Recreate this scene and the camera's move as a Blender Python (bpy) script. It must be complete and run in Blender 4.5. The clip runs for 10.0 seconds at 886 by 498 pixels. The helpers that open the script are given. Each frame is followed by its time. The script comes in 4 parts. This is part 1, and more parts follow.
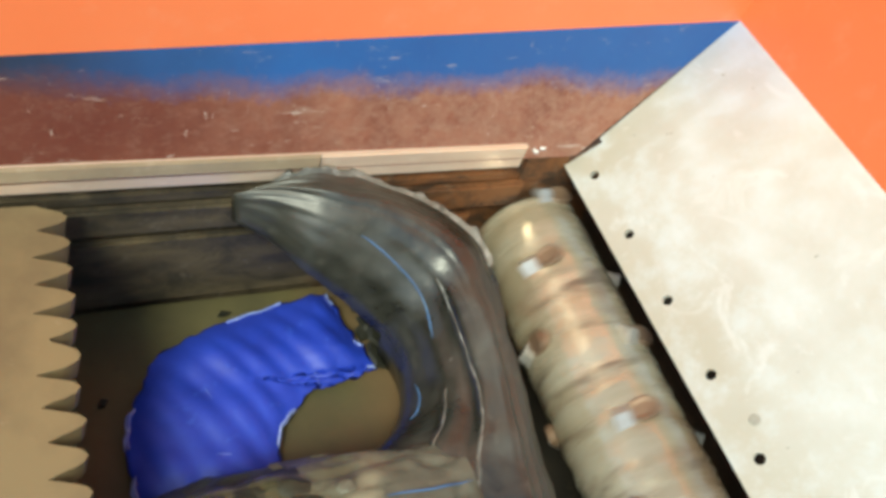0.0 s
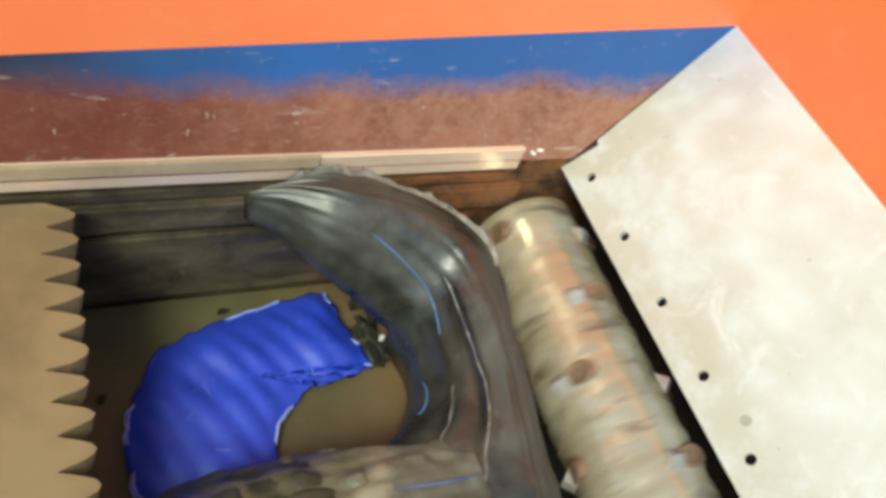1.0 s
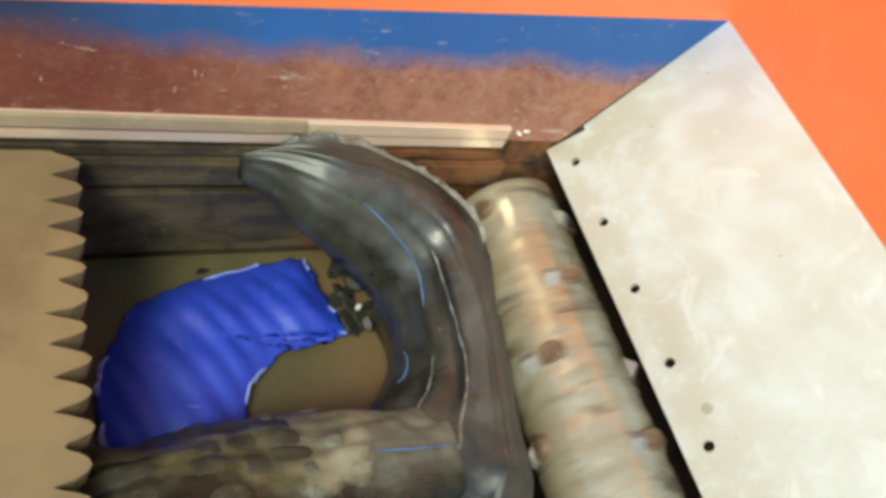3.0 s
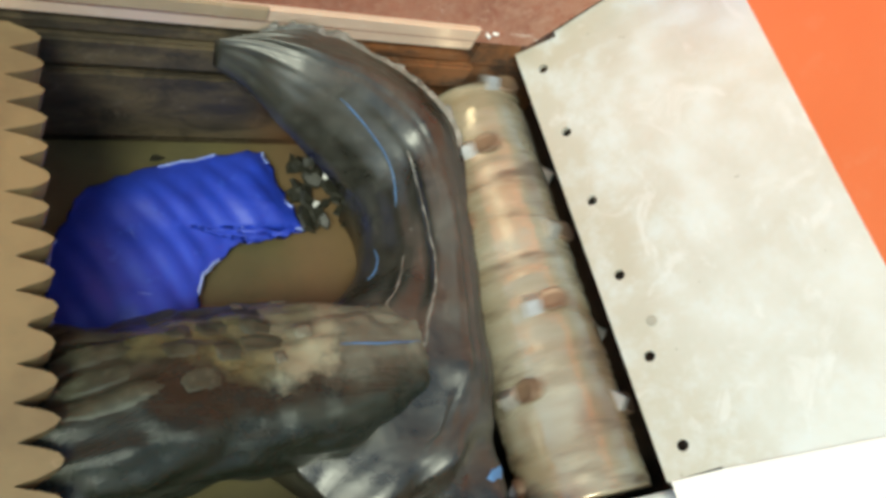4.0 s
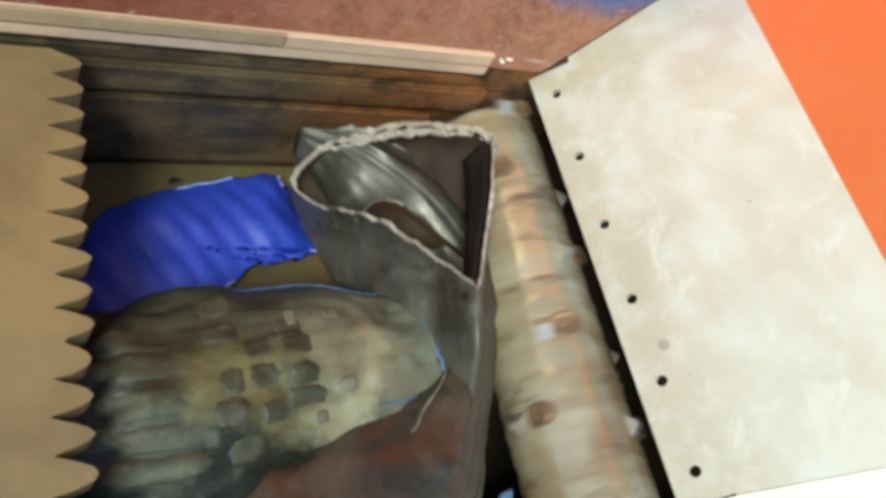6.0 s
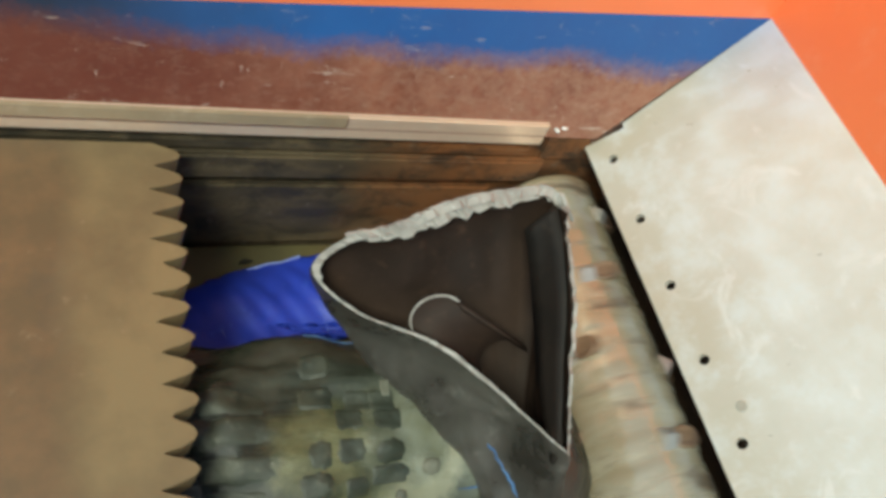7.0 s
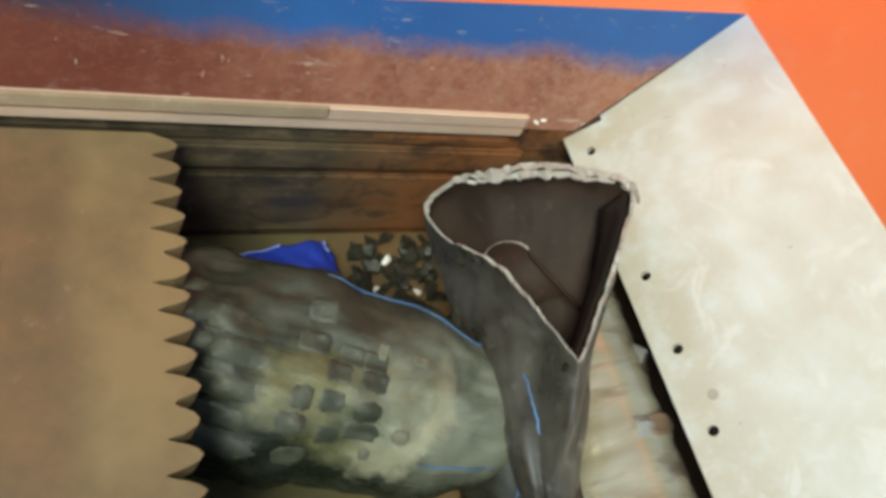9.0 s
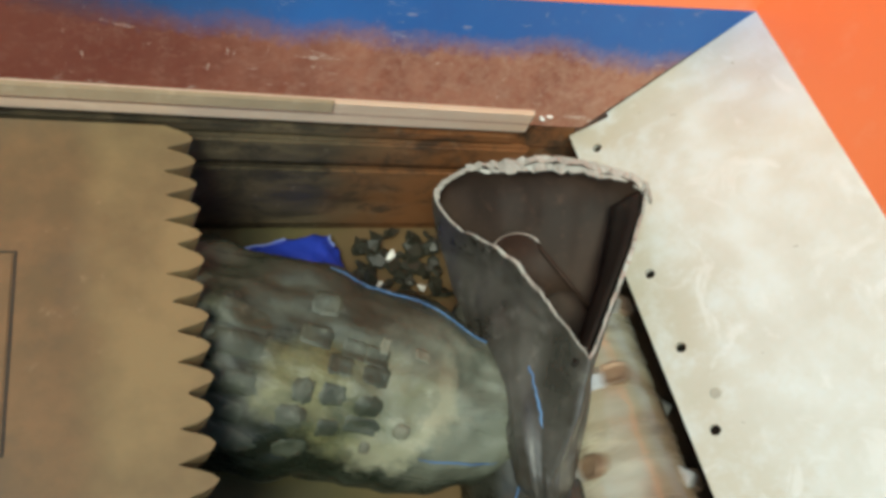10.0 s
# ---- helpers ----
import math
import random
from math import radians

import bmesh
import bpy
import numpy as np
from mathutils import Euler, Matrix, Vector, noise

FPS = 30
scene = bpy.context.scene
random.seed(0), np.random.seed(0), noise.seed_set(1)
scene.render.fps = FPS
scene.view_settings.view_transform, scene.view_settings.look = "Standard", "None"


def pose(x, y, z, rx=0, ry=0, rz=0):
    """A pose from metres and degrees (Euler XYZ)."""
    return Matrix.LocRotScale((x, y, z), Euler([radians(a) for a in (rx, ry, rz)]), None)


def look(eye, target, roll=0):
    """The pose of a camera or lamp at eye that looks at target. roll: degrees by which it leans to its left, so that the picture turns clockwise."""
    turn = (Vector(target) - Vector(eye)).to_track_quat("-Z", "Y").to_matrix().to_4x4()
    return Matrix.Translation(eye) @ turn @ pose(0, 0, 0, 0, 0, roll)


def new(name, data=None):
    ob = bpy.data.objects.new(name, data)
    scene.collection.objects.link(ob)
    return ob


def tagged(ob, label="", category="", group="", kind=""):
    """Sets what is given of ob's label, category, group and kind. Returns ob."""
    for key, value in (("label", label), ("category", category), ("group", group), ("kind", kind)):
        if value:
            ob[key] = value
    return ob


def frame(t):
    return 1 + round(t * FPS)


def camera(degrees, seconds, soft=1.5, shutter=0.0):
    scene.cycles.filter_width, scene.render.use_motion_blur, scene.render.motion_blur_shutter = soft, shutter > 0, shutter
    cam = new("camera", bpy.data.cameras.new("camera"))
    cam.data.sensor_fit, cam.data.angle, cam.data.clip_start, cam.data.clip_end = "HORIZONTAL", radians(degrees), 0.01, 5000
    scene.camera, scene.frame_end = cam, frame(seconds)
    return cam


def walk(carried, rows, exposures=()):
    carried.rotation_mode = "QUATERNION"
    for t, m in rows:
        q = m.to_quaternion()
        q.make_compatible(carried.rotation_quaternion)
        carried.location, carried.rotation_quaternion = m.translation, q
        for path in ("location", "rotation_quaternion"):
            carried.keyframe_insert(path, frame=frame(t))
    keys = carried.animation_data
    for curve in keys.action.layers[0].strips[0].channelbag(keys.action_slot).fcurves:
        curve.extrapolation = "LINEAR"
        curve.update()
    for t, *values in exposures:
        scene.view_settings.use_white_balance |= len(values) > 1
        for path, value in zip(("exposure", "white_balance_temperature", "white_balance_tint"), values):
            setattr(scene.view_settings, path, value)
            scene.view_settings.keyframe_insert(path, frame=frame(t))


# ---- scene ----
# World: x to the right, y along the rotor, z up; the row of drilled holes of the chute plate lies on x = z = 0.
PATH = [
    (0, -0.6032, -0.5647, 0.6418, 40.11, -15.46, -19.34),
    (0.5, -0.6041, -0.5638, 0.6458, 40.26, -15.40, -19.38),
    (1, -0.6068, -0.5684, 0.6509, 39.89, -15.94, -19.01),
    (1.5, -0.6116, -0.5727, 0.6525, 40.48, -15.61, -18.89),
    (2, -0.6143, -0.5740, 0.6530, 38.55, -18.29, -17.71),
    (3.5, -0.5938, -0.5868, 0.6586, 37.08, -18.94, -16.38),
    (3.6, -0.5936, -0.5869, 0.6582, 35.85, -19.72, -16.58),
    (3.7, -0.5934, -0.5870, 0.6577, 33.34, -21.60, -16.07),
    (3.8, -0.5932, -0.5871, 0.6573, 31.80, -21.62, -15.86),
    (4, -0.5928, -0.5873, 0.6564, 30.39, -22.78, -15.26),
    (4.5, -0.5892, -0.5886, 0.6587, 30.58, -22.14, -13.82),
    (5, -0.5894, -0.5892, 0.6596, 31.02, -21.97, -13.59),
    (6.3, -0.5880, -0.5953, 0.6632, 32.54, -21.69, -14.36),
    (6.4, -0.5879, -0.5958, 0.6635, 33.60, -21.80, -14.00),
    (6.5, -0.5878, -0.5962, 0.6638, 33.65, -21.78, -13.59),
    (6.6, -0.5898, -0.5976, 0.6640, 35.33, -19.23, -13.84),
    (6.8, -0.5938, -0.6004, 0.6643, 35.87, -16.84, -11.78),
    (7, -0.5978, -0.6033, 0.6645, 37.14, -16.81, -13.73),
    (7.5, -0.6016, -0.6068, 0.6722, 35.87, -18.64, -13.46),
    (8, -0.6025, -0.6052, 0.6788, 35.73, -18.49, -14.18),
    (8.5, -0.6044, -0.6021, 0.6780, 36.17, -18.41, -14.79),
    (9, -0.6033, -0.6045, 0.6752, 36.35, -18.25, -14.47),
    (9.5, -0.5987, -0.6078, 0.6747, 36.47, -18.17, -13.92),
    (10, -0.5941, -0.6089, 0.6760, 35.87, -17.94, -13.41),
]
cam = camera(58.8, 10.0, soft=3.8, shutter=0.5)
EXPOSURES = [(0.0, 0.42, 6500, -4), (2.0, 0.38, 6500, -4), (4.5, 0.28, 6500, -5), (6.6, 0.18, 6500, -5), (7.0, 0.11, 6450, -5), (7.5, 0.17, 6500, -5), (10.0, 0.18, 6500, -5)]
walk(cam, [(t, pose(x, y, z, rx, ry, rz)) for t, x, y, z, rx, ry, rz in PATH], EXPOSURES)

# ---- light: a bright hall above the open hopper ----
world = bpy.data.worlds.new("hall_light")
scene.world = world
world.use_nodes = True
sky = world.node_tree.nodes.new("ShaderNodeTexSky")
sky.sky_type, sky.sun_disc = "NISHITA", False
sky.sun_elevation, sky.sun_rotation = radians(52), radians(223)
world.node_tree.links.new(sky.outputs[0], world.node_tree.nodes["Background"].inputs[0])
world.node_tree.nodes["Background"].inputs[1].default_value = 0.142
sun = new("sun", bpy.data.lights.new("sun", "SUN"))
sun.data.energy, sun.data.angle, sun.data.color = 2.95, radians(20), (1.0, 0.97, 0.82)
sun.matrix_world = look((-0.83, -0.90, 1.57), (0, 0, 0))


# ---- materials ----
class Nodes:
    """A small builder round a material's node tree."""

    def __init__(self, name, rough=0.5, metal=0.0):
        self.mat = bpy.data.materials.new(name)
        self.mat.use_nodes = True
        self.tree = self.mat.node_tree
        self.bsdf = self.tree.nodes["Principled BSDF"]
        self.bsdf.inputs["Roughness"].default_value = rough
        self.bsdf.inputs["Metallic"].default_value = metal
        self.where = self.tree.nodes.new("ShaderNodeTexCoord").outputs["Object"]

    def add(self, kind, **values):
        node = self.tree.nodes.new(kind)
        for key, value in values.items():
            node.inputs[key].default_value = value
        return node

    def link(self, a, b):
        self.tree.links.new(a, b)

    def mapped(self, scale):
        node = self.add("ShaderNodeMapping", Scale=scale)
        self.link(self.where, node.inputs[0])
        return node.outputs[0]

    def noise(self, scale, detail=6.0, rough=0.6, stretch=None, distortion=0.0):
        node = self.add("ShaderNodeTexNoise", Scale=scale, Detail=detail, Roughness=rough, Distortion=distortion)
        self.link(self.mapped(stretch) if stretch else self.where, node.inputs["Vector"])
        return node.outputs[0]

    def ramp(self, fac, low, high):
        node = self.add("ShaderNodeMapRange")
        node.inputs["From Min"].default_value, node.inputs["From Max"].default_value = low, high
        self.link(fac, node.inputs["Value"])
        return node.outputs[0]

    def math(self, op, a, b):
        node = self.add("ShaderNodeMath")
        node.operation = op
        for i, v in enumerate((a, b)):
            if isinstance(v, (int, float)):
                node.inputs[i].default_value = v
            else:
                self.link(v, node.inputs[i])
        return node.outputs[0]

    def axis(self, name):
        node = self.add("ShaderNodeSeparateXYZ")
        self.link(self.where, node.inputs[0])
        return node.outputs[name]

    def mix(self, fac, a, b):
        node = self.add("ShaderNodeMix")
        node.data_type = "RGBA"
        if isinstance(fac, float):
            node.inputs[0].default_value = fac
        else:
            self.link(fac, node.inputs[0])
        for i, v in ((6, a), (7, b)):
            if isinstance(v, tuple):
                node.inputs[i].default_value = (*v, 1)
            else:
                self.link(v, node.inputs[i])
        return node.outputs[2]

    def finish(self, colour, rough=None, bump=None, strength=0.2, depth=0.002):
        if isinstance(colour, tuple):
            self.bsdf.inputs["Base Color"].default_value = (*colour, 1)
        else:
            self.link(colour, self.bsdf.inputs["Base Color"])
        if rough is not None:
            self.link(rough, self.bsdf.inputs["Roughness"])
        if bump is not None:
            node = self.add("ShaderNodeBump", Strength=strength, Distance=depth)
            self.link(bump, node.inputs["Height"])
            self.link(node.outputs[0], self.bsdf.inputs["Normal"])
        return self.mat


def blotchy(name, a, b, c, coarse, fine, rough=0.5, metal=0.0, strength=0.25, spots=(0.55, 0.75), stretch=None):
    """Base a, clouded with b, and c in the spots of the finer noise."""
    n = Nodes(name, rough, metal)
    cloud = n.ramp(n.noise(coarse, 5, 0.6, stretch), 0.38, 0.62)
    speck = n.noise(fine, 8, 0.7, stretch)
    colour = n.mix(n.ramp(speck, *spots), n.mix(cloud, a, b), c)
    return n.finish(colour, None, speck, strength)


def chute_steel():
    """Bare pale steel: soft cream and bluish rubbed clouds, tan towards the foot, few scratches and specks."""
    n = Nodes("chute_steel", 0.42, 0.1)
    cloud, rub, fine = n.noise(5, 6, 0.6), n.noise(21, 8, 0.7), n.noise(60, 8, 0.7)
    colour = n.mix(n.ramp(cloud, 0.36, 0.64), (0.46, 0.435, 0.365), (0.57, 0.58, 0.55))
    foot = n.ramp(n.math("ADD", n.axis("Z"), n.math("MULTIPLY", n.math("SUBTRACT", rub, 0.5), 0.10)), 0.075, 0.0)
    colour = n.mix(n.math("MULTIPLY", foot, 0.6), colour, (0.44, 0.40, 0.31))
    colour = n.mix(n.math("MULTIPLY", n.ramp(rub, 0.48, 0.66), 0.5), colour, (0.60, 0.645, 0.665))
    fleck = n.ramp(n.noise(17, 6, 0.6, (1, 0.7, 1), 1.2), 0.57, 0.66)
    colour = n.mix(n.math("MULTIPLY", fleck, 0.4), colour, (0.68, 0.69, 0.68))
    spray = n.math("MULTIPLY", n.ramp(n.axis("Z"), 0.09, 0.19), n.ramp(n.axis("Y"), -0.10, 0.08))
    colour = n.mix(n.math("MULTIPLY", spray, 0.7), colour, (0.28, 0.37, 0.56))
    scratch = n.ramp(n.noise(40, 6, 0.8, (0.25, 1, 0.25)), 0.66, 0.70)
    colour = n.mix(n.math("MULTIPLY", scratch, 0.5), colour, (0.42, 0.40, 0.34))
    colour = n.mix(n.math("MULTIPLY", n.ramp(n.noise(75, 2, 0.5), 0.74, 0.78), 0.6), colour, (0.25, 0.22, 0.17))
    return n.finish(colour, n.ramp(rub, 0.0, 0.85), fine, 0.06)


CHUTE_STEEL = chute_steel()
FLANGE = blotchy("white_paint", (0.80, 0.78, 0.72), (0.75, 0.73, 0.68), (0.82, 0.81, 0.78), 6, 30, 0.5, 0.0, 0.05)
ORANGE = blotchy("orange_paint", (0.90, 0.235, 0.09), (0.87, 0.21, 0.075), (0.90, 0.28, 0.13), 3, 14, 0.42, 0.0, 0.04)


def ram_paint():
    """Tan polished band behind the teeth, browner and rustier further back."""
    n = Nodes("ram_steel", 0.55, 0.2)
    fine = n.noise(55, 9, 0.7)
    tan = n.mix(n.ramp(n.noise(9, 5, 0.6), 0.38, 0.62), (0.255, 0.190, 0.094), (0.180, 0.132, 0.068))
    rust = n.mix(n.ramp(n.noise(14, 8, 0.7), 0.4, 0.62), (0.150, 0.106, 0.056), (0.205, 0.130, 0.066))
    rust = n.mix(n.ramp(n.noise(6, 6, 0.6), 0.52, 0.7), rust, (0.105, 0.088, 0.060))
    back = n.ramp(n.math("ADD", n.axis("X"), n.math("MULTIPLY", n.math("SUBTRACT", n.noise(12, 6, 0.6), 0.5), 0.06)), -0.085, -0.125)
    colour = n.mix(back, tan, rust)
    colour = n.mix(n.math("MULTIPLY", n.ramp(fine, 0.62, 0.72), 0.4), colour, (0.36, 0.28, 0.18))
    return n.finish(colour, None, fine, 0.15)


RAM_STEEL = ram_paint()


def floor_steel():
    """Olive-brown oily steel, rubbed to rust brown towards the rotor."""
    n = Nodes("floor_steel", 0.45, 0.2)
    fine = n.noise(45, 9, 0.7)
    colour = n.mix(n.ramp(n.noise(7, 6, 0.6), 0.38, 0.62), (0.120, 0.102, 0.042), (0.088, 0.077, 0.036))
    rub = n.ramp(n.math("ADD", n.axis("X"), n.math("MULTIPLY", n.math("SUBTRACT", n.noise(10, 7, 0.65), 0.5), 0.16)), -0.36, -0.27)
    colour = n.mix(n.math("MULTIPLY", rub, 0.6), colour, (0.19, 0.11, 0.055))
    colour = n.mix(n.math("MULTIPLY", n.ramp(fine, 0.6, 0.72), 0.5), colour, (0.06, 0.05, 0.03))
    return n.finish(colour, n.ramp(fine, -0.3, 1.2), fine, 0.25)


FLOOR_STEEL = floor_steel()


def wall_steel():
    """Grimy dark steel with long smears; rusty orange beside the rotor."""
    n = Nodes("chamber_steel", 0.45, 0.3)
    smear, fine = n.noise(7, 9, 0.7, (1, 1, 4)), n.noise(40, 9, 0.75)
    colour = n.mix(n.ramp(smear, 0.35, 0.65), (0.056, 0.046, 0.031), (0.155, 0.116, 0.066))
    rust = n.math("MULTIPLY", n.ramp(n.math("ADD", n.axis("X"), n.math("MULTIPLY", n.math("SUBTRACT", n.noise(9, 6, 0.6), 0.5), 0.2)), -0.34, -0.22), 0.85)
    colour = n.mix(rust, colour, (0.25, 0.100, 0.036))
    colour = n.mix(n.math("MULTIPLY", n.ramp(fine, 0.57, 0.70), 0.55), colour, (0.26, 0.21, 0.155))
    grime = n.noise(13, 8, 0.75, (1, 1, 1.6), 0.5)
    colour = n.mix(n.math("MULTIPLY", n.ramp(grime, 0.48, 0.62), 0.8), colour, (0.030, 0.026, 0.020))
    return n.finish(colour, n.ramp(smear, -0.1, 1.0), fine, 0.5)


WALL_STEEL = wall_steel()
DULL_STEEL = blotchy("dull_steel", (0.43, 0.34, 0.23), (0.36, 0.28, 0.19), (0.50, 0.41, 0.30), 8, 50, 0.5, 0.2, 0.1)
LEDGE_STEEL = blotchy("ledge_steel", (0.78, 0.62, 0.49), (0.70, 0.54, 0.42), (0.80, 0.68, 0.56), 6, 50, 0.28, 0.35, 0.08, (0.55, 0.7), (1, 4, 4))


def rotor_steel():
    """Tan worn steel in rings of rust and polish, dirtied in patches."""
    n = Nodes("rotor_steel", 0.3, 0.3)
    n.bsdf.inputs["Specular IOR Level"].default_value = 1.0
    rings = n.noise(16, 5, 0.65, (0.25, 1, 0.25))
    patch = n.noise(24, 6, 0.65, (0.35, 1.2, 0.35))
    rust = n.noise(9, 5, 0.6, (1, 0.9, 1), 0.4)
    colour = n.mix(n.ramp(rings, 0.40, 0.60), (0.36, 0.295, 0.190), (0.47, 0.425, 0.315))
    colour = n.mix(n.math("MULTIPLY", n.ramp(rust, 0.53, 0.64), 0.55), colour, (0.27, 0.145, 0.080))
    colour = n.mix(n.math("MULTIPLY", n.ramp(patch, 0.54, 0.66), 0.8), colour, (0.12, 0.08, 0.05))
    return n.finish(colour, n.ramp(patch, 0.32, 1.12), n.noise(30, 7, 0.7), 0.10, 0.003)


ROTOR_STEEL = rotor_steel()
KNIFE_STEEL = blotchy("knife_steel", (0.58, 0.56, 0.52), (0.50, 0.47, 0.42), (0.38, 0.33, 0.27), 30, 120, 0.3, 0.55, 0.05)
SPOT_GREY = blotchy("faint_spot_grey", (0.36, 0.34, 0.28), (0.30, 0.285, 0.24), (0.42, 0.40, 0.35), 60, 160, 0.55, 0.0, 0.1)
POCKET = blotchy("rusty_pocket", (0.24, 0.150, 0.090), (0.17, 0.110, 0.070), (0.32, 0.21, 0.13), 20, 70, 0.5, 0.3, 0.3)
# Rust brown, kept dark to carry the shade in the gap beside the rotor.
GAP_STEEL = blotchy("rusty_shaded_steel", (0.060, 0.042, 0.028), (0.095, 0.055, 0.034), (0.15, 0.08, 0.045), 9, 50, 0.6, 0.1, 0.3)
# Near-black: grime in the cover seam, painted shade on the pit floor.
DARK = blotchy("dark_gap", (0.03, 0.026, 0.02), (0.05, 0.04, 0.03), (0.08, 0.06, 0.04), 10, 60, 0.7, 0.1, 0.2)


def worn_paint():
    """Blue paint worn through to red primer towards the bottom of the plate, with pale scratches; both coats darker
    towards the left end.
    """
    n = Nodes("worn_blue_paint", 0.5, 0.0)
    up = n.axis("Z")
    edge = n.math("ADD", up, n.math("MULTIPLY", n.math("SUBTRACT", n.noise(9, 3, 0.5), 0.5), 0.05))
    edge = n.math("ADD", edge, n.math("MULTIPLY", n.math("SUBTRACT", n.noise(130, 4, 0.6), 0.5), 0.022))
    blue = n.ramp(edge, 0.083, 0.116)
    grain = n.noise(70, 10, 0.8)
    red = n.mix(n.ramp(n.noise(11, 8, 0.7), 0.4, 0.62), (0.15, 0.036, 0.018), (0.28, 0.105, 0.062))
    side = n.ramp(n.axis("X"), -0.75, 0.0)
    red = n.mix(n.math("MULTIPLY", side, n.ramp(grain, 0.35, 0.65)), red, (0.31, 0.172, 0.12))
    paint = n.mix(n.ramp(n.noise(5, 6, 0.6), 0.35, 0.7), (0.014, 0.078, 0.275), (0.016, 0.105, 0.34))
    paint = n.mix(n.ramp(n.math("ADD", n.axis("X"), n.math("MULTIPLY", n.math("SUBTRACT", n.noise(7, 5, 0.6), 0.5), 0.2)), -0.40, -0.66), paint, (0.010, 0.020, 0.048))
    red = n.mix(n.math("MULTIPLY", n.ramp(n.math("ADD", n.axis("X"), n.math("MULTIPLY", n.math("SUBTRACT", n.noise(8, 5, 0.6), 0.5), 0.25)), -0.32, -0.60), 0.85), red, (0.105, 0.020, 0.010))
    red = n.mix(n.math("MULTIPLY", n.ramp(n.noise(95, 6, 0.75, (0.7, 1, 1.2)), 0.50, 0.62), n.math("ADD", 0.06, n.math("MULTIPLY", side, 0.30))), red, (0.38, 0.24, 0.18))
    colour = n.mix(blue, red, paint)
    scratch = n.math("MAXIMUM", n.ramp(n.noise(42, 7, 0.75, (0.35, 1, 1.7)), 0.61, 0.67), n.ramp(n.noise(60, 5, 0.75, (1.4, 1, 0.5)), 0.65, 0.71))
    colour = n.mix(n.math("MULTIPLY", scratch, n.math("SUBTRACT", 0.75, n.math("MULTIPLY", blue, 0.45))), colour, (0.50, 0.41, 0.35))
    return n.finish(colour, None, grain, 0.25)


WORN_PAINT = worn_paint()


def black_plastic():
    """Black glossy plastic, stress-whitened in streaks and thinly dusted."""
    n = Nodes("black_plastic", 0.22, 0.0)
    n.bsdf.inputs["Specular IOR Level"].default_value = 0.85
    scuff = n.noise(9, 9, 0.72, None, 0.5)
    dust = n.noise(34, 8, 0.7)
    colour = n.mix(n.ramp(scuff, 0.44, 0.72), (0.019, 0.019, 0.014), (0.066, 0.064, 0.049))
    colour = n.mix(n.math("MULTIPLY", n.ramp(dust, 0.58, 0.74), 0.35), colour, (0.16, 0.155, 0.125))
    return n.finish(colour, n.ramp(scuff, 0.20, 1.05), dust, 0.24, 0.003)


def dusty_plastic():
    """The same plastic, stretched grey and dusted."""
    n = Nodes("dusty_plastic", 0.3, 0.0)
    n.bsdf.inputs["Specular IOR Level"].default_value = 0.85
    scuff, dust = n.noise(11, 9, 0.7, None, 0.5), n.noise(38, 8, 0.7)
    colour = n.mix(n.ramp(scuff, 0.38, 0.66), (0.028, 0.025, 0.020), (0.088, 0.082, 0.070))
    colour = n.mix(n.math("MULTIPLY", n.ramp(dust, 0.55, 0.72), 0.4), colour, (0.24, 0.23, 0.205))
    return n.finish(colour, n.ramp(scuff, 0.16, 1.05), dust, 0.28, 0.003)


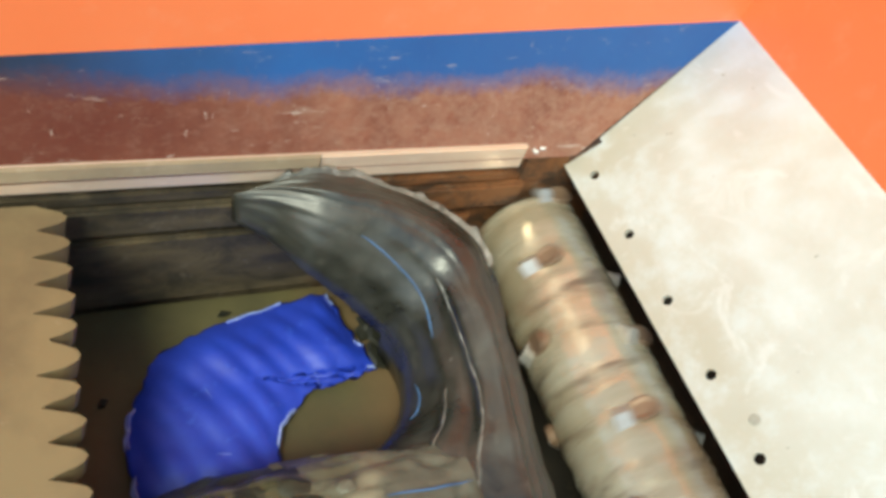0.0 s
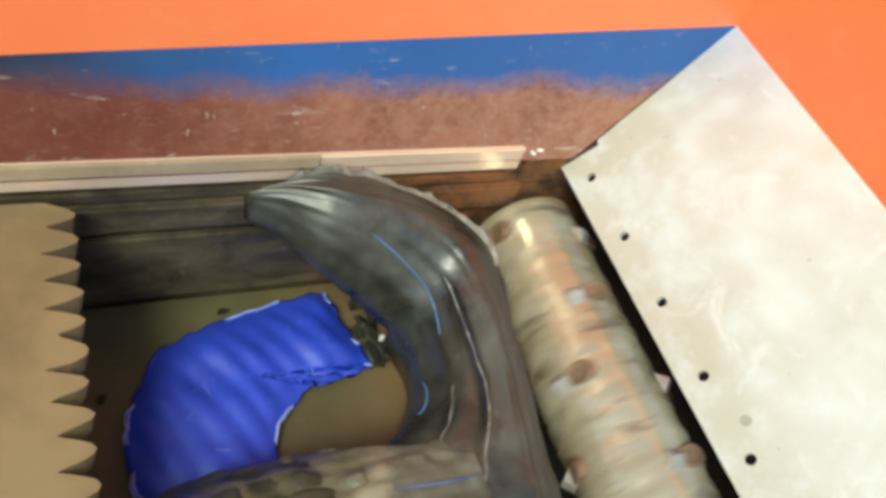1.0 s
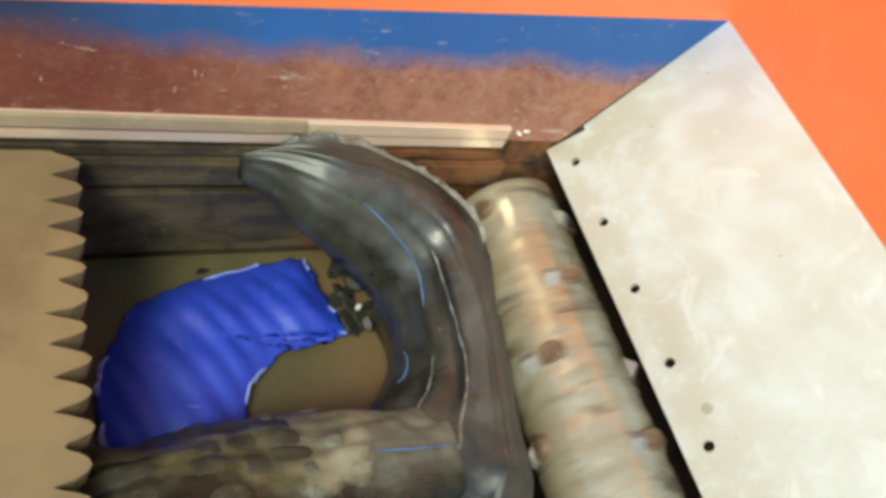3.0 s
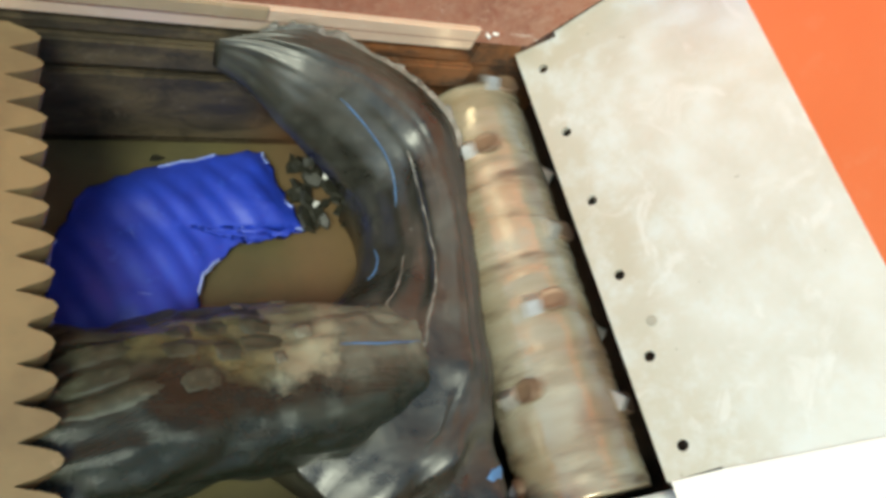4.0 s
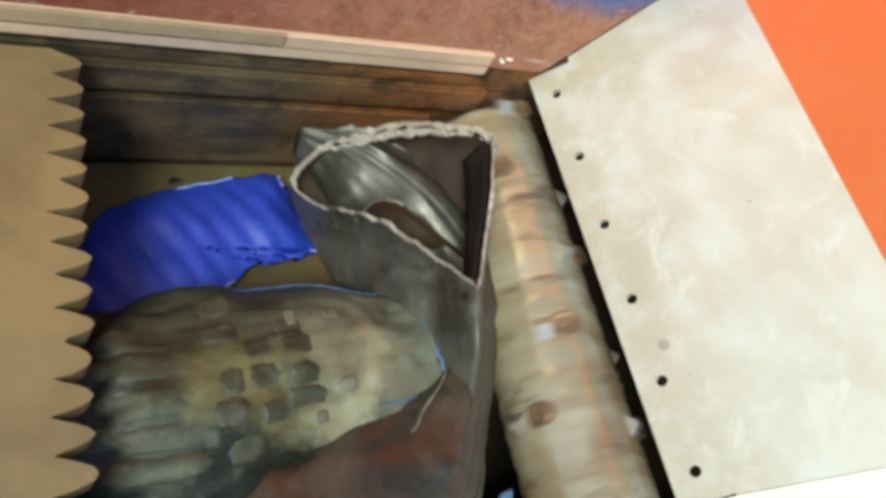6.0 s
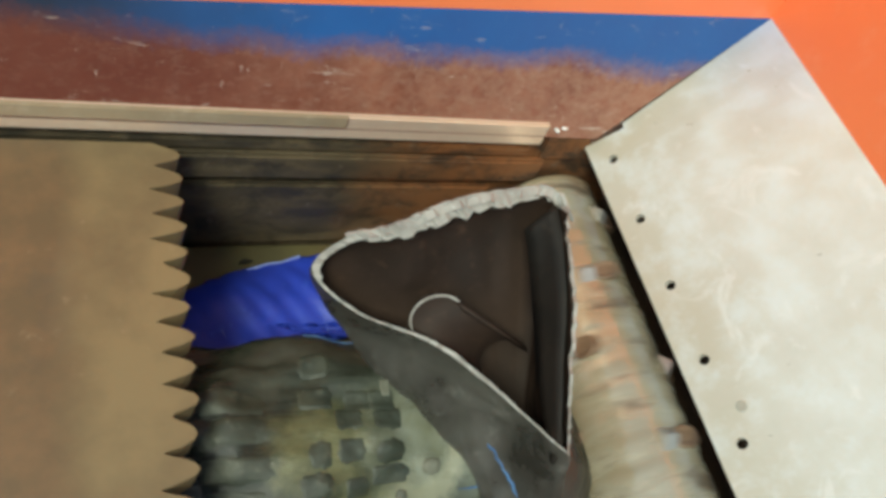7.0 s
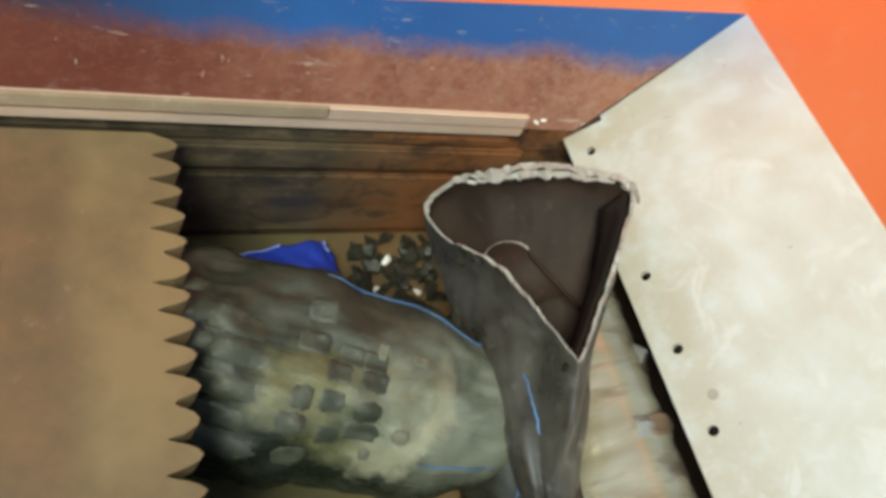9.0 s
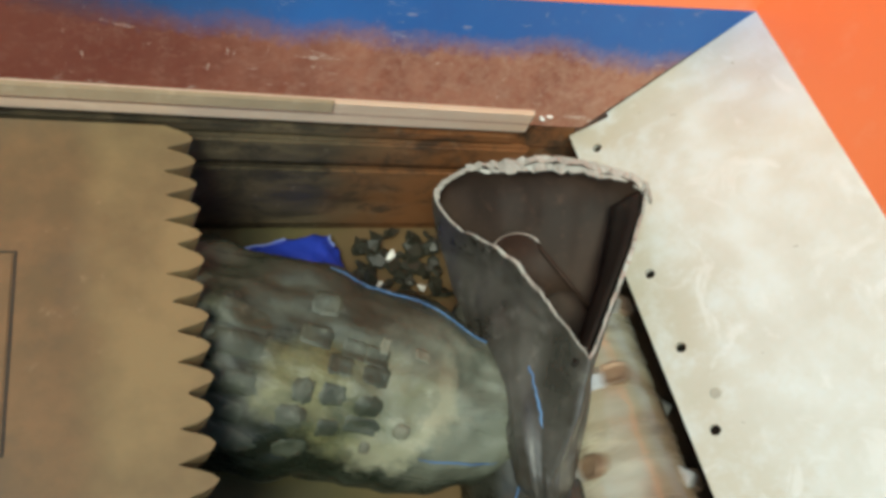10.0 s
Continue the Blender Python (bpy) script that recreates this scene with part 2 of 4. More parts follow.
def patched_plastic():
    """Dark shell with a yellowish scuffed field, a chalky crescent and greenish dust towards one end; the base is paler
    towards +y.
    """
    n = Nodes("scuffed_shell", 0.36, 0.0)
    n.bsdf.inputs["Specular IOR Level"].default_value = 0.45
    x, y, z = n.axis("X"), n.axis("Y"), n.axis("Z")
    rag = n.math("SUBTRACT", n.noise(22, 8, 0.7), 0.5)

    def oval(cx, cy, rx, ry):
        dx, dy = n.math("DIVIDE", n.math("SUBTRACT", x, cx), rx), n.math("DIVIDE", n.math("SUBTRACT", y, cy), ry)
        ring = n.math("SQRT", n.math("ADD", n.math("MULTIPLY", dx, dx), n.math("MULTIPLY", dy, dy)), 0)
        return n.math("ADD", ring, n.math("MULTIPLY", rag, 1.0))
    upper = n.ramp(z, 0.0, 0.03)
    field = n.math("MULTIPLY", n.ramp(oval(-0.01, -0.02, 0.115, 0.062), 1.10, 0.80), upper)
    streak = n.noise(8, 9, 0.75, (0.5, 2.0, 1), 0.8)
    base = n.mix(n.ramp(streak, 0.45, 0.7), (0.012, 0.015, 0.009), (0.045, 0.049, 0.034))
    pale_break = n.ramp(n.noise(15, 9, 0.75, (0.45, 2.2, 1), 0.6), 0.42, 0.62)
    base = n.mix(n.math("MULTIPLY", n.math("MULTIPLY", n.ramp(n.math("ADD", y, n.math("MULTIPLY", rag, 0.16)), -0.07, 0.0), pale_break), 0.5), base, (0.068, 0.076, 0.053))
    pale = n.mix(n.ramp(n.noise(16, 7, 0.7), 0.36, 0.62), (0.050, 0.054, 0.027), (0.155, 0.150, 0.070))
    dust = n.math("MULTIPLY", n.math("MULTIPLY", n.ramp(oval(0.105, 0.0, 0.135, 0.10), 1.15, 0.6), n.ramp(n.noise(9, 6, 0.65, None, 0.8), 0.30, 0.56)), upper)
    moon = oval(0.025, 0.0, 0.058, 0.075)
    crescent = n.math("MULTIPLY", n.math("MULTIPLY", n.ramp(moon, 0.62, 0.85), n.ramp(moon, 1.30, 1.08)), n.math("MULTIPLY", n.ramp(n.math("SUBTRACT", x, n.math("MULTIPLY", y, 0.6)), 0.03, 0.08), upper))
    colour = n.mix(field, base, pale)
    colour = n.mix(n.math("MULTIPLY", dust, 0.8), colour, (0.185, 0.195, 0.150))
    colour = n.mix(n.math("MULTIPLY", crescent, 0.8), colour, (0.30, 0.29, 0.20))
    return n.finish(colour, n.ramp(streak, 0.22, 1.05), n.noise(34, 9, 0.75), 0.5, 0.004)


BLACK, DUSTY, SHELL = black_plastic(), dusty_plastic(), patched_plastic()
INNER = blotchy("brown_inner_plastic", (0.038, 0.023, 0.016), (0.022, 0.014, 0.010), (0.062, 0.035, 0.023), 10, 60, 0.62, 0.0, 0.2)
TORN = blotchy("torn_edge", (0.38, 0.36, 0.325), (0.24, 0.22, 0.195), (0.60, 0.58, 0.54), 20, 80, 0.6, 0.0, 0.5)
BLUE = blotchy("blue_plastic", (0.020, 0.056, 0.50), (0.016, 0.040, 0.38), (0.05, 0.12, 0.62), 12, 50, 0.50, 0.0, 0.2, (0.6, 0.75))
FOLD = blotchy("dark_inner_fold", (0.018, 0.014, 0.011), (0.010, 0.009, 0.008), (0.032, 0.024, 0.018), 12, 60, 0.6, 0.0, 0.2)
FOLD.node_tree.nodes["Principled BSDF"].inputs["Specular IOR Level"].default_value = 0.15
INNER.node_tree.nodes["Principled BSDF"].inputs["Specular IOR Level"].default_value = 0.2
PALE_BLUE = blotchy("pale_blue_edge", (0.30, 0.38, 0.68), (0.16, 0.22, 0.62), (0.6, 0.66, 0.8), 30, 90, 0.5, 0.0, 0.3)
LINE_BLUE = blotchy("light_blue_line", (0.09, 0.20, 0.40), (0.05, 0.11, 0.24), (0.20, 0.32, 0.50), 20, 70, 0.4, 0.0, 0.1)
PAD = blotchy("grimy_pad", (0.028, 0.033, 0.021), (0.050, 0.055, 0.035), (0.12, 0.125, 0.09), 26, 80, 0.45, 0.0, 0.8)
CHALK = blotchy("chalky_flakes", (0.15, 0.147, 0.105), (0.10, 0.098, 0.070), (0.24, 0.235, 0.18), 25, 90, 0.6, 0.0, 0.4)
# Pale grey: painted sheen on the bend's ridge, torn plastic on its lip.
SHEEN_AND_LIP = blotchy("sheen_and_torn_lip", (0.20, 0.195, 0.17), (0.075, 0.072, 0.06), (0.40, 0.39, 0.36), 14, 60, 0.35, 0.0, 0.3, (0.5, 0.7))
CHIP = blotchy("dark_chip_plastic", (0.020, 0.020, 0.014), (0.032, 0.032, 0.024), (0.06, 0.058, 0.044), 30, 90, 0.42, 0.0, 0.2)
GLINT_CRUMB = blotchy("white_glint_crumb", (0.75, 0.75, 0.72), (0.6, 0.6, 0.58), (0.8, 0.8, 0.8), 30, 90, 0.2, 0.0, 0.1)


# ---- building blocks ----
def mesh_of(name, verts, faces, smooth=False, bevel=0.0):
    bm = bmesh.new()
    vs = [bm.verts.new(v) for v in verts]
    for f in faces:
        try:
            bm.faces.new([vs[i] for i in f])
        except ValueError:
            pass
    bmesh.ops.recalc_face_normals(bm, faces=bm.faces)
    if bevel:
        bmesh.ops.bevel(bm, geom=list(bm.edges), offset=bevel, segments=2, affect="EDGES")
    for f in bm.faces:
        f.smooth = smooth
    return bm


def part(name, bm, material, parent=None, label=""):
    data = bpy.data.meshes.new(name)
    bm.to_mesh(data)
    bm.free()
    for m in material if isinstance(material, tuple) else (material,):
        data.materials.append(m)
    ob = new(name, data)
    ob.parent = parent
    return tagged(ob, label) if label else ob


def box(x0, x1, y0, y1, z0, z1, bevel=0.0):
    v = [(x, y, z) for x in (x0, x1) for y in (y0, y1) for z in (z0, z1)]
    f = [(0, 1, 3, 2), (4, 6, 7, 5), (0, 4, 5, 1), (2, 3, 7, 6), (0, 2, 6, 4), (1, 5, 7, 3)]
    return mesh_of("box", v, f, bevel=bevel)


def slab(outline, thick, bevel=0.0):
    """A flat polygon of 3D corners, thickened away from the hopper's middle."""
    pts = [Vector(p) for p in outline]
    n = (pts[1] - pts[0]).cross(pts[2] - pts[1]).normalized()
    mid = sum(pts, Vector()) / len(pts)
    if n.dot(Vector((-0.35, -0.25, 0.1)) - mid) > 0:
        n = -n
    k = len(pts)
    v = [tuple(p) for p in pts] + [tuple(p + n * thick) for p in pts]
    f = [tuple(range(k)), tuple(range(2 * k - 1, k - 1, -1))] + [(i, (i + 1) % k, k + (i + 1) % k, k + i) for i in range(k)]
    return mesh_of("slab", v, f, bevel=bevel)


# ---- the chamber and the hopper ----
YB, YF = 0.040, -0.535
FLOOR_Z, RAM_Z = -0.242, -0.022
X_LEFT = -0.98

tagged(part("floor", box(X_LEFT, -0.128, YF, YB, FLOOR_Z - 0.03, FLOOR_Z), FLOOR_STEEL), "olive-brown worn steel floor of the shredder chamber", "floor", kind="structure")
wall = tagged(part("wall_north", box(X_LEFT, 0.16, YB + 0.006, YB + 0.05, -0.46, RAM_Z + 0.004), WALL_STEEL), "grimy brown steel chamber wall with guide rails", "wall", kind="structure")
part("guide_rail", box(X_LEFT, -0.07, YB - 0.008, YB + 0.006, -0.089, -0.046, 0.004), WALL_STEEL, wall)
part("guide_rail", box(X_LEFT, -0.13, YB - 0.004, YB + 0.006, -0.228, -0.104, 0.004), WALL_STEEL, wall)
part("wear_strip", box(X_LEFT, -0.10, YB - 0.002, YB + 0.006, -0.042, -0.026, 0.002), WALL_STEEL, wall)
tagged(part("wall_south", box(X_LEFT, 0.16, YF - 0.03, YF, -0.46, -0.0725), CHUTE_STEEL), "pale steel front wall of the shredder chamber", "wall", kind="structure")
tagged(part("wall_west", box(X_LEFT - 0.03, X_LEFT, YF - 0.04, YB + 0.05, -0.46, 0.16), ORANGE), "orange painted end wall of the hopper", "wall", kind="structure")
tagged(part("wall_east", box(0.070, 0.16, YF, YB + 0.006, -0.46, -0.035), GAP_STEEL), "rusty steel wall behind the rotor, coloured dark for the gap's shade", "wall", kind="structure")
tagged(part("rotor_pit", box(-0.30, 0.16, YF, YB + 0.006, -0.47, -0.44), DARK), "pit floor under the rotor, near-black for its shade", "floor", kind="structure")

# sealing ledge over the ram
ledge = tagged(part("ledge_bar", box(X_LEFT, -0.089, YB - 0.004, YB + 0.03, -0.018, 0.021, 0.003), LEDGE_STEEL), "beige worn steel sealing bar under the painted plate", "bar", kind="structure")
part("upper_band", box(X_LEFT, -0.36, YB - 0.0075, YB - 0.002, 0.0045, 0.0235, 0.0015), DULL_STEEL, ledge, "dull grey-beige upper band")
tagged(part("corner_block", box(-0.083, -0.012, YB - 0.0, YB + 0.03, -0.05, 0.012, 0.004), WALL_STEEL), "grimy steel corner block beside the sealing bar", "block", kind="structure")


def back_z(x):
    """Height of the painted plate's top edge."""
    return 0.181 - 0.063 * (0.181 - x)


def back_y(z):
    return 0.042 + 0.290 * (z - 0.022)


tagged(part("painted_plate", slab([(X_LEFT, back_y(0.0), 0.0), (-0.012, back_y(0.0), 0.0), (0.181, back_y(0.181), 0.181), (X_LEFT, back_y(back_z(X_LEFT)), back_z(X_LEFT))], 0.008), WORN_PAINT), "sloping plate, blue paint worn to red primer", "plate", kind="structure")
tagged(part("hopper_wall_north", slab([(X_LEFT, back_y(back_z(X_LEFT)), back_z(X_LEFT)), (0.181, 0.0881, 0.181), (0.181, 0.0881, 0.75), (X_LEFT, 0.0881, 0.75)], 0.006), ORANGE), "bright orange painted hopper wall", "wall", kind="structure")
tagged(part("hopper_wall_east", slab([(0.181, 0.0881, 0.181), (0.181, -0.62, 0.181), (0.181, -0.62, 0.75), (0.181, 0.0881, 0.75)], 0.006), ORANGE), "bright orange painted hopper side wall", "wall", kind="structure")
tagged(part("front_table", box(X_LEFT, 0.40, -0.90, -0.5365, -0.072, -0.060, 0.003), FLANGE), "near-white painted table along the open front of the hopper", "table", kind="structure")
tagged(part("front_cheek", slab([(-0.018, -0.5312, -0.016), (0.0212, -0.5338, 0.0232), (0.181, -0.5535, 0.183), (0.181, -0.80, 0.1835), (-0.018, -0.80, -0.016)], 0.008), FLANGE), "near-white painted cheek plate beside the chute plate", "plate", kind="structure")
tagged(part("front_curb", box(X_LEFT, 0.40, -0.93, -0.9005, -0.46, 0.02), ORANGE), "orange painted low curb in front of the hopper", "wall", kind="structure")


def chute_plate():
    """Sloping bare steel plate with a row of drilled holes along its foot."""
    def at(u, y):
        return (u * 0.7071, y, u * 0.7071)
    bm = bmesh.new()
    lo, mid, hi, r, k = -0.028, 0.030, 0.256, 0.0062, 20
    for i in range(6):
        cy = -0.1 * i
        y0, y1 = cy - 0.05, cy + (0.05 if i else 0.038)
        y0 = y0 if i < 5 else -0.531
        ring = [bm.verts.new(at(r * math.cos(a), cy + r * math.sin(a))) for a in (2 * math.pi * j / k for j in range(k))]
        rim = []
        for j in range(k):
            a = 2 * math.pi * j / k
            c, s2 = math.cos(a), math.sin(a)
            reach = min(((mid if c > 0 else -lo) / abs(c)) if abs(c) > 1e-6 else 9, (((y1 - cy) if s2 > 0 else (cy - y0)) / abs(s2)) if abs(s2) > 1e-6 else 9)
            rim.append(bm.verts.new(at(reach * c, cy + reach * s2)))
        corners = [bm.verts.new(at(u, y)) for u, y in ((mid, y1), (lo, y1), (lo, y0), (mid, y0))]
        for j in range(k):
            bm.faces.new((ring[j], rim[j], rim[(j + 1) % k], ring[(j + 1) % k]))
        for u, y, v in ((mid, y1, corners[0]), (lo, y1, corners[1]), (lo, y0, corners[2]), (mid, y0, corners[3])):
            ang = math.atan2(y - cy, u) % (2 * math.pi)
            j = int(ang / (2 * math.pi) * k) % k
            bm.faces.new((rim[j], v, rim[(j + 1) % k]))
    a, b, c, d = (bm.verts.new(at(u, y)) for u, y in ((mid, -0.5335), (mid, 0.046), (hi, 0.0881), (hi, -0.553)))
    bm.faces.new((a, b, c, d))
    bmesh.ops.remove_doubles(bm, verts=bm.verts, dist=0.0005)
    bmesh.ops.recalc_face_normals(bm, faces=bm.faces)
    up = [f for f in bm.faces if f.normal.z < 0]
    bmesh.ops.reverse_faces(bm, faces=up)
    ob = part("chute_plate", bm, CHUTE_STEEL)
    m = ob.modifiers.new("thickness", "SOLIDIFY")
    m.thickness, m.offset = 0.008, -1
    return tagged(ob, "pale bare steel chute plate with drilled holes", "plate", kind="structure")


chute_plate()


def grey_spot():
    """A thin disc added for a faint grey spot, nearly flush with the chute plate."""
    k, verts = 16, []
    for r, up in ((0.0062, -0.001), (0.0062, 0.0004), (0.0050, 0.0008)):
        verts += [(r * math.cos(2 * math.pi * j / k), r * math.sin(2 * math.pi * j / k), up) for j in range(k)]
    faces = [(i * k + j, i * k + (j + 1) % k, (i + 1) * k + (j + 1) % k, (i + 1) * k + j) for i in range(2) for j in range(k)]
    ob = part("grey_spot", mesh_of("plug", verts, faces + [tuple(range(k)), tuple(range(2 * k, 3 * k))]), SPOT_GREY)
    ob.matrix_basis = pose(0.0111, -0.3633, 0.0111, 0, -45, 0)
    return tagged(ob, "faint grey spot on the pale chute plate", "plug", kind="structure")


grey_spot()


# ---- pusher ram with a toothed front ----
def ram():
    thing = tagged(new("pusher_ram"), "tan steel pusher ram with a toothed front edge", "pusher")
    rnd = random.Random(4)
    pitch, depth, first = 0.0326, 0.035, 0.026
    edge = []
    n = 17
    for i in range(n):
        yv = first - pitch * i
        d = depth * rnd.uniform(0.8, 1.06)
        if i in (5, 10):
            d *= 0.7
        tip = rnd.uniform(-0.0015, 0.0015)
        edge.append((-d, yv))
        for u, w in ((0.11, 0.28), (0.22, 0.58), (0.35, 0.86), (0.52, 1.0), (0.68, 0.90), (0.79, 0.66), (0.89, 0.34)):
            edge.append((tip - d * (1 - w) + rnd.uniform(-0.0008, 0.0008), yv - pitch * u))
    edge.append((-depth, YF + 0.003))
    back = -0.42
    top = [(x, y, RAM_Z) for x, y in edge] + [(back, YF + 0.003, RAM_Z), (back, first, RAM_Z)]
    k = len(top)
    low = [(x - (0.004 if i < k - 2 else 0), y, RAM_Z - 0.03) for i, (x, y, z) in enumerate(top)]
    f = [tuple(range(k)), tuple(range(2 * k - 1, k - 1, -1))] + [(i, (i + 1) % k, k + (i + 1) % k, k + i) for i in range(k)]
    part("toothed_plate", mesh_of("plate", top + low, f), RAM_STEEL, thing)
    part("ram_body", box(back, -0.110, YF + 0.006, 0.022, FLOOR_Z + 0.003, RAM_Z - 0.0305, 0.003), RAM_STEEL, thing)
    part("cover_plate", box(-0.41, -0.1715, -0.340, -0.144, RAM_Z, RAM_Z + 0.0012, 0.0005), RAM_STEEL, thing, "steel cover plate let into the ram")
    for x0, x1, y0, y1 in ((-0.1705, -0.1680, -0.343, -0.141), (-0.41, -0.1705, -0.143, -0.141), (-0.41, -0.1705, -0.343, -0.341)):
        part("cover_seam", box(x0, x1, y0, y1, RAM_Z, RAM_Z + 0.0006), DARK, thing, "dark grimy seam round the cover plate")
    return thing


RAM = ram()


# ---- rotor ----
ROTOR_X, ROTOR_Z, ROTOR_R = -0.036, -0.146, 0.079


def pocket():
    """A low rounded seat before a knife, its top sunk in the middle."""
    k, verts = 18, []
    for reach, z in ((1.0, -0.010), (1.0, -0.0012), (0.86, 0.0008), (0.55, -0.0006)):
        for j in range(k):
            c, s2 = math.cos(2 * math.pi * j / k), math.sin(2 * math.pi * j / k)
            verts.append((0.026 + 0.019 * reach * math.copysign(abs(c) ** 0.8, c), 0.0135 * reach * math.copysign(abs(s2) ** 0.8, s2), z - 6.0 * (0.019 * reach * c) ** 2))
    faces = [(i * k + j, i * k + (j + 1) % k, (i + 1) * k + (j + 1) % k, (i + 1) * k + j) for i in range(3) for j in range(k)]
    return mesh_of("pocket", verts, faces + [tuple(range(k)), tuple(range(3 * k, 4 * k))])


def rotor():
    thing = tagged(new("rotor"), "rusty ridged steel shredder rotor with bright knives", "rotor")
    thing.location = (ROTOR_X, 0, ROTOR_Z)
    pitch = 0.0326
    prof = []
    n = 17
    for i in range(n * 8 + 1):
        y = 0.030 - pitch * i / 8
        w = (i % 8) / 8
        prof.append((y, ROTOR_R - 0.0016 + 0.0002 * math.cos(2 * math.pi * w) + 0.0006 * noise.noise(Vector((i * 0.21, 0.5, 3.0)))))
    k = 48
    verts = []
    for y, r in prof:
        for j in range(k):
            a = 2 * math.pi * j / k
            dent = 0.0018 * noise.noise(Vector((y * 24, math.sin(a) * 1.3, math.cos(a) * 1.3))) + 0.0010 * noise.noise(Vector((y * 75, math.sin(a) * 2.6, math.cos(a) * 2.6)))
            verts.append(((r + dent) * math.sin(a), y, (r + dent) * math.cos(a)))
    faces = [(i * k + j, i * k + (j + 1) % k, (i + 1) * k + (j + 1) % k, (i + 1) * k + j) for i in range(len(prof) - 1) for j in range(k)]
    faces += [tuple(range(k)), tuple(range((len(prof) - 1) * k, len(prof) * k))]
    part("drum", mesh_of("drum", verts, faces, smooth=True), ROTOR_STEEL, thing)
    knife = None
    seat = None
    for i in range(n):
        ang = radians(i * 105)
        m = Matrix.Rotation(ang, 4, "Y") @ Matrix.Translation((0, 0.030 - pitch * i, ROTOR_R))
        if knife is None:
            c, h = 0.016, 0.010
            v = [(-h, 0, -c - 0.004), (-h, -c, 0 - 0.004), (-h, 0, c - 0.004), (-h, c, -0.004), (h, 0, -c - 0.004), (h, -c * 0.9, -0.004), (h, 0, c * 0.8 - 0.004), (h, c * 0.9, -0.004)]
            f = [(0, 1, 2, 3), (7, 6, 5, 4), (0, 4, 5, 1), (1, 5, 6, 2), (2, 6, 7, 3), (3, 7, 4, 0)]
            knife = part("knife", mesh_of("knife", v, f, bevel=0.0008), KNIFE_STEEL, thing, "bright steel square knife")
            seat = part("knife_seat", pocket(), POCKET, thing, "dark rusty knife pocket")
            knife.matrix_basis = seat.matrix_basis = m
        else:
            for src in (knife, seat):
                o = src.copy()
                scene.collection.objects.link(o)
                o.parent = thing
                o.matrix_basis = m
    return thing


ROTOR = rotor()


def ribbon(name, points, radius, material, parent, label="light blue crease line"):
    """A thin rounded bead along points."""
    k, verts, faces = 6, [], []
    for i, p in enumerate(points):
        a, b = Vector(points[max(0, i - 1)]), Vector(points[min(len(points) - 1, i + 1)])
        t = (b - a).normalized()
        u = t.cross(Vector((0.3, 0.2, 1))).normalized()
        v = t.cross(u)
        r = radius * (0.35 if i in (0, len(points) - 1) else 1.0)
        verts += [tuple(Vector(p) + r * (u * math.cos(2 * math.pi * j / k) + v * math.sin(2 * math.pi * j / k))) for j in range(k)]
    for i in range(len(points) - 1):
        faces += [(i * k + j, i * k + (j + 1) % k, (i + 1) * k + (j + 1) % k, (i + 1) * k + j) for j in range(k)]
    return part(name, mesh_of(name, verts, faces, smooth=True), material, parent, label)


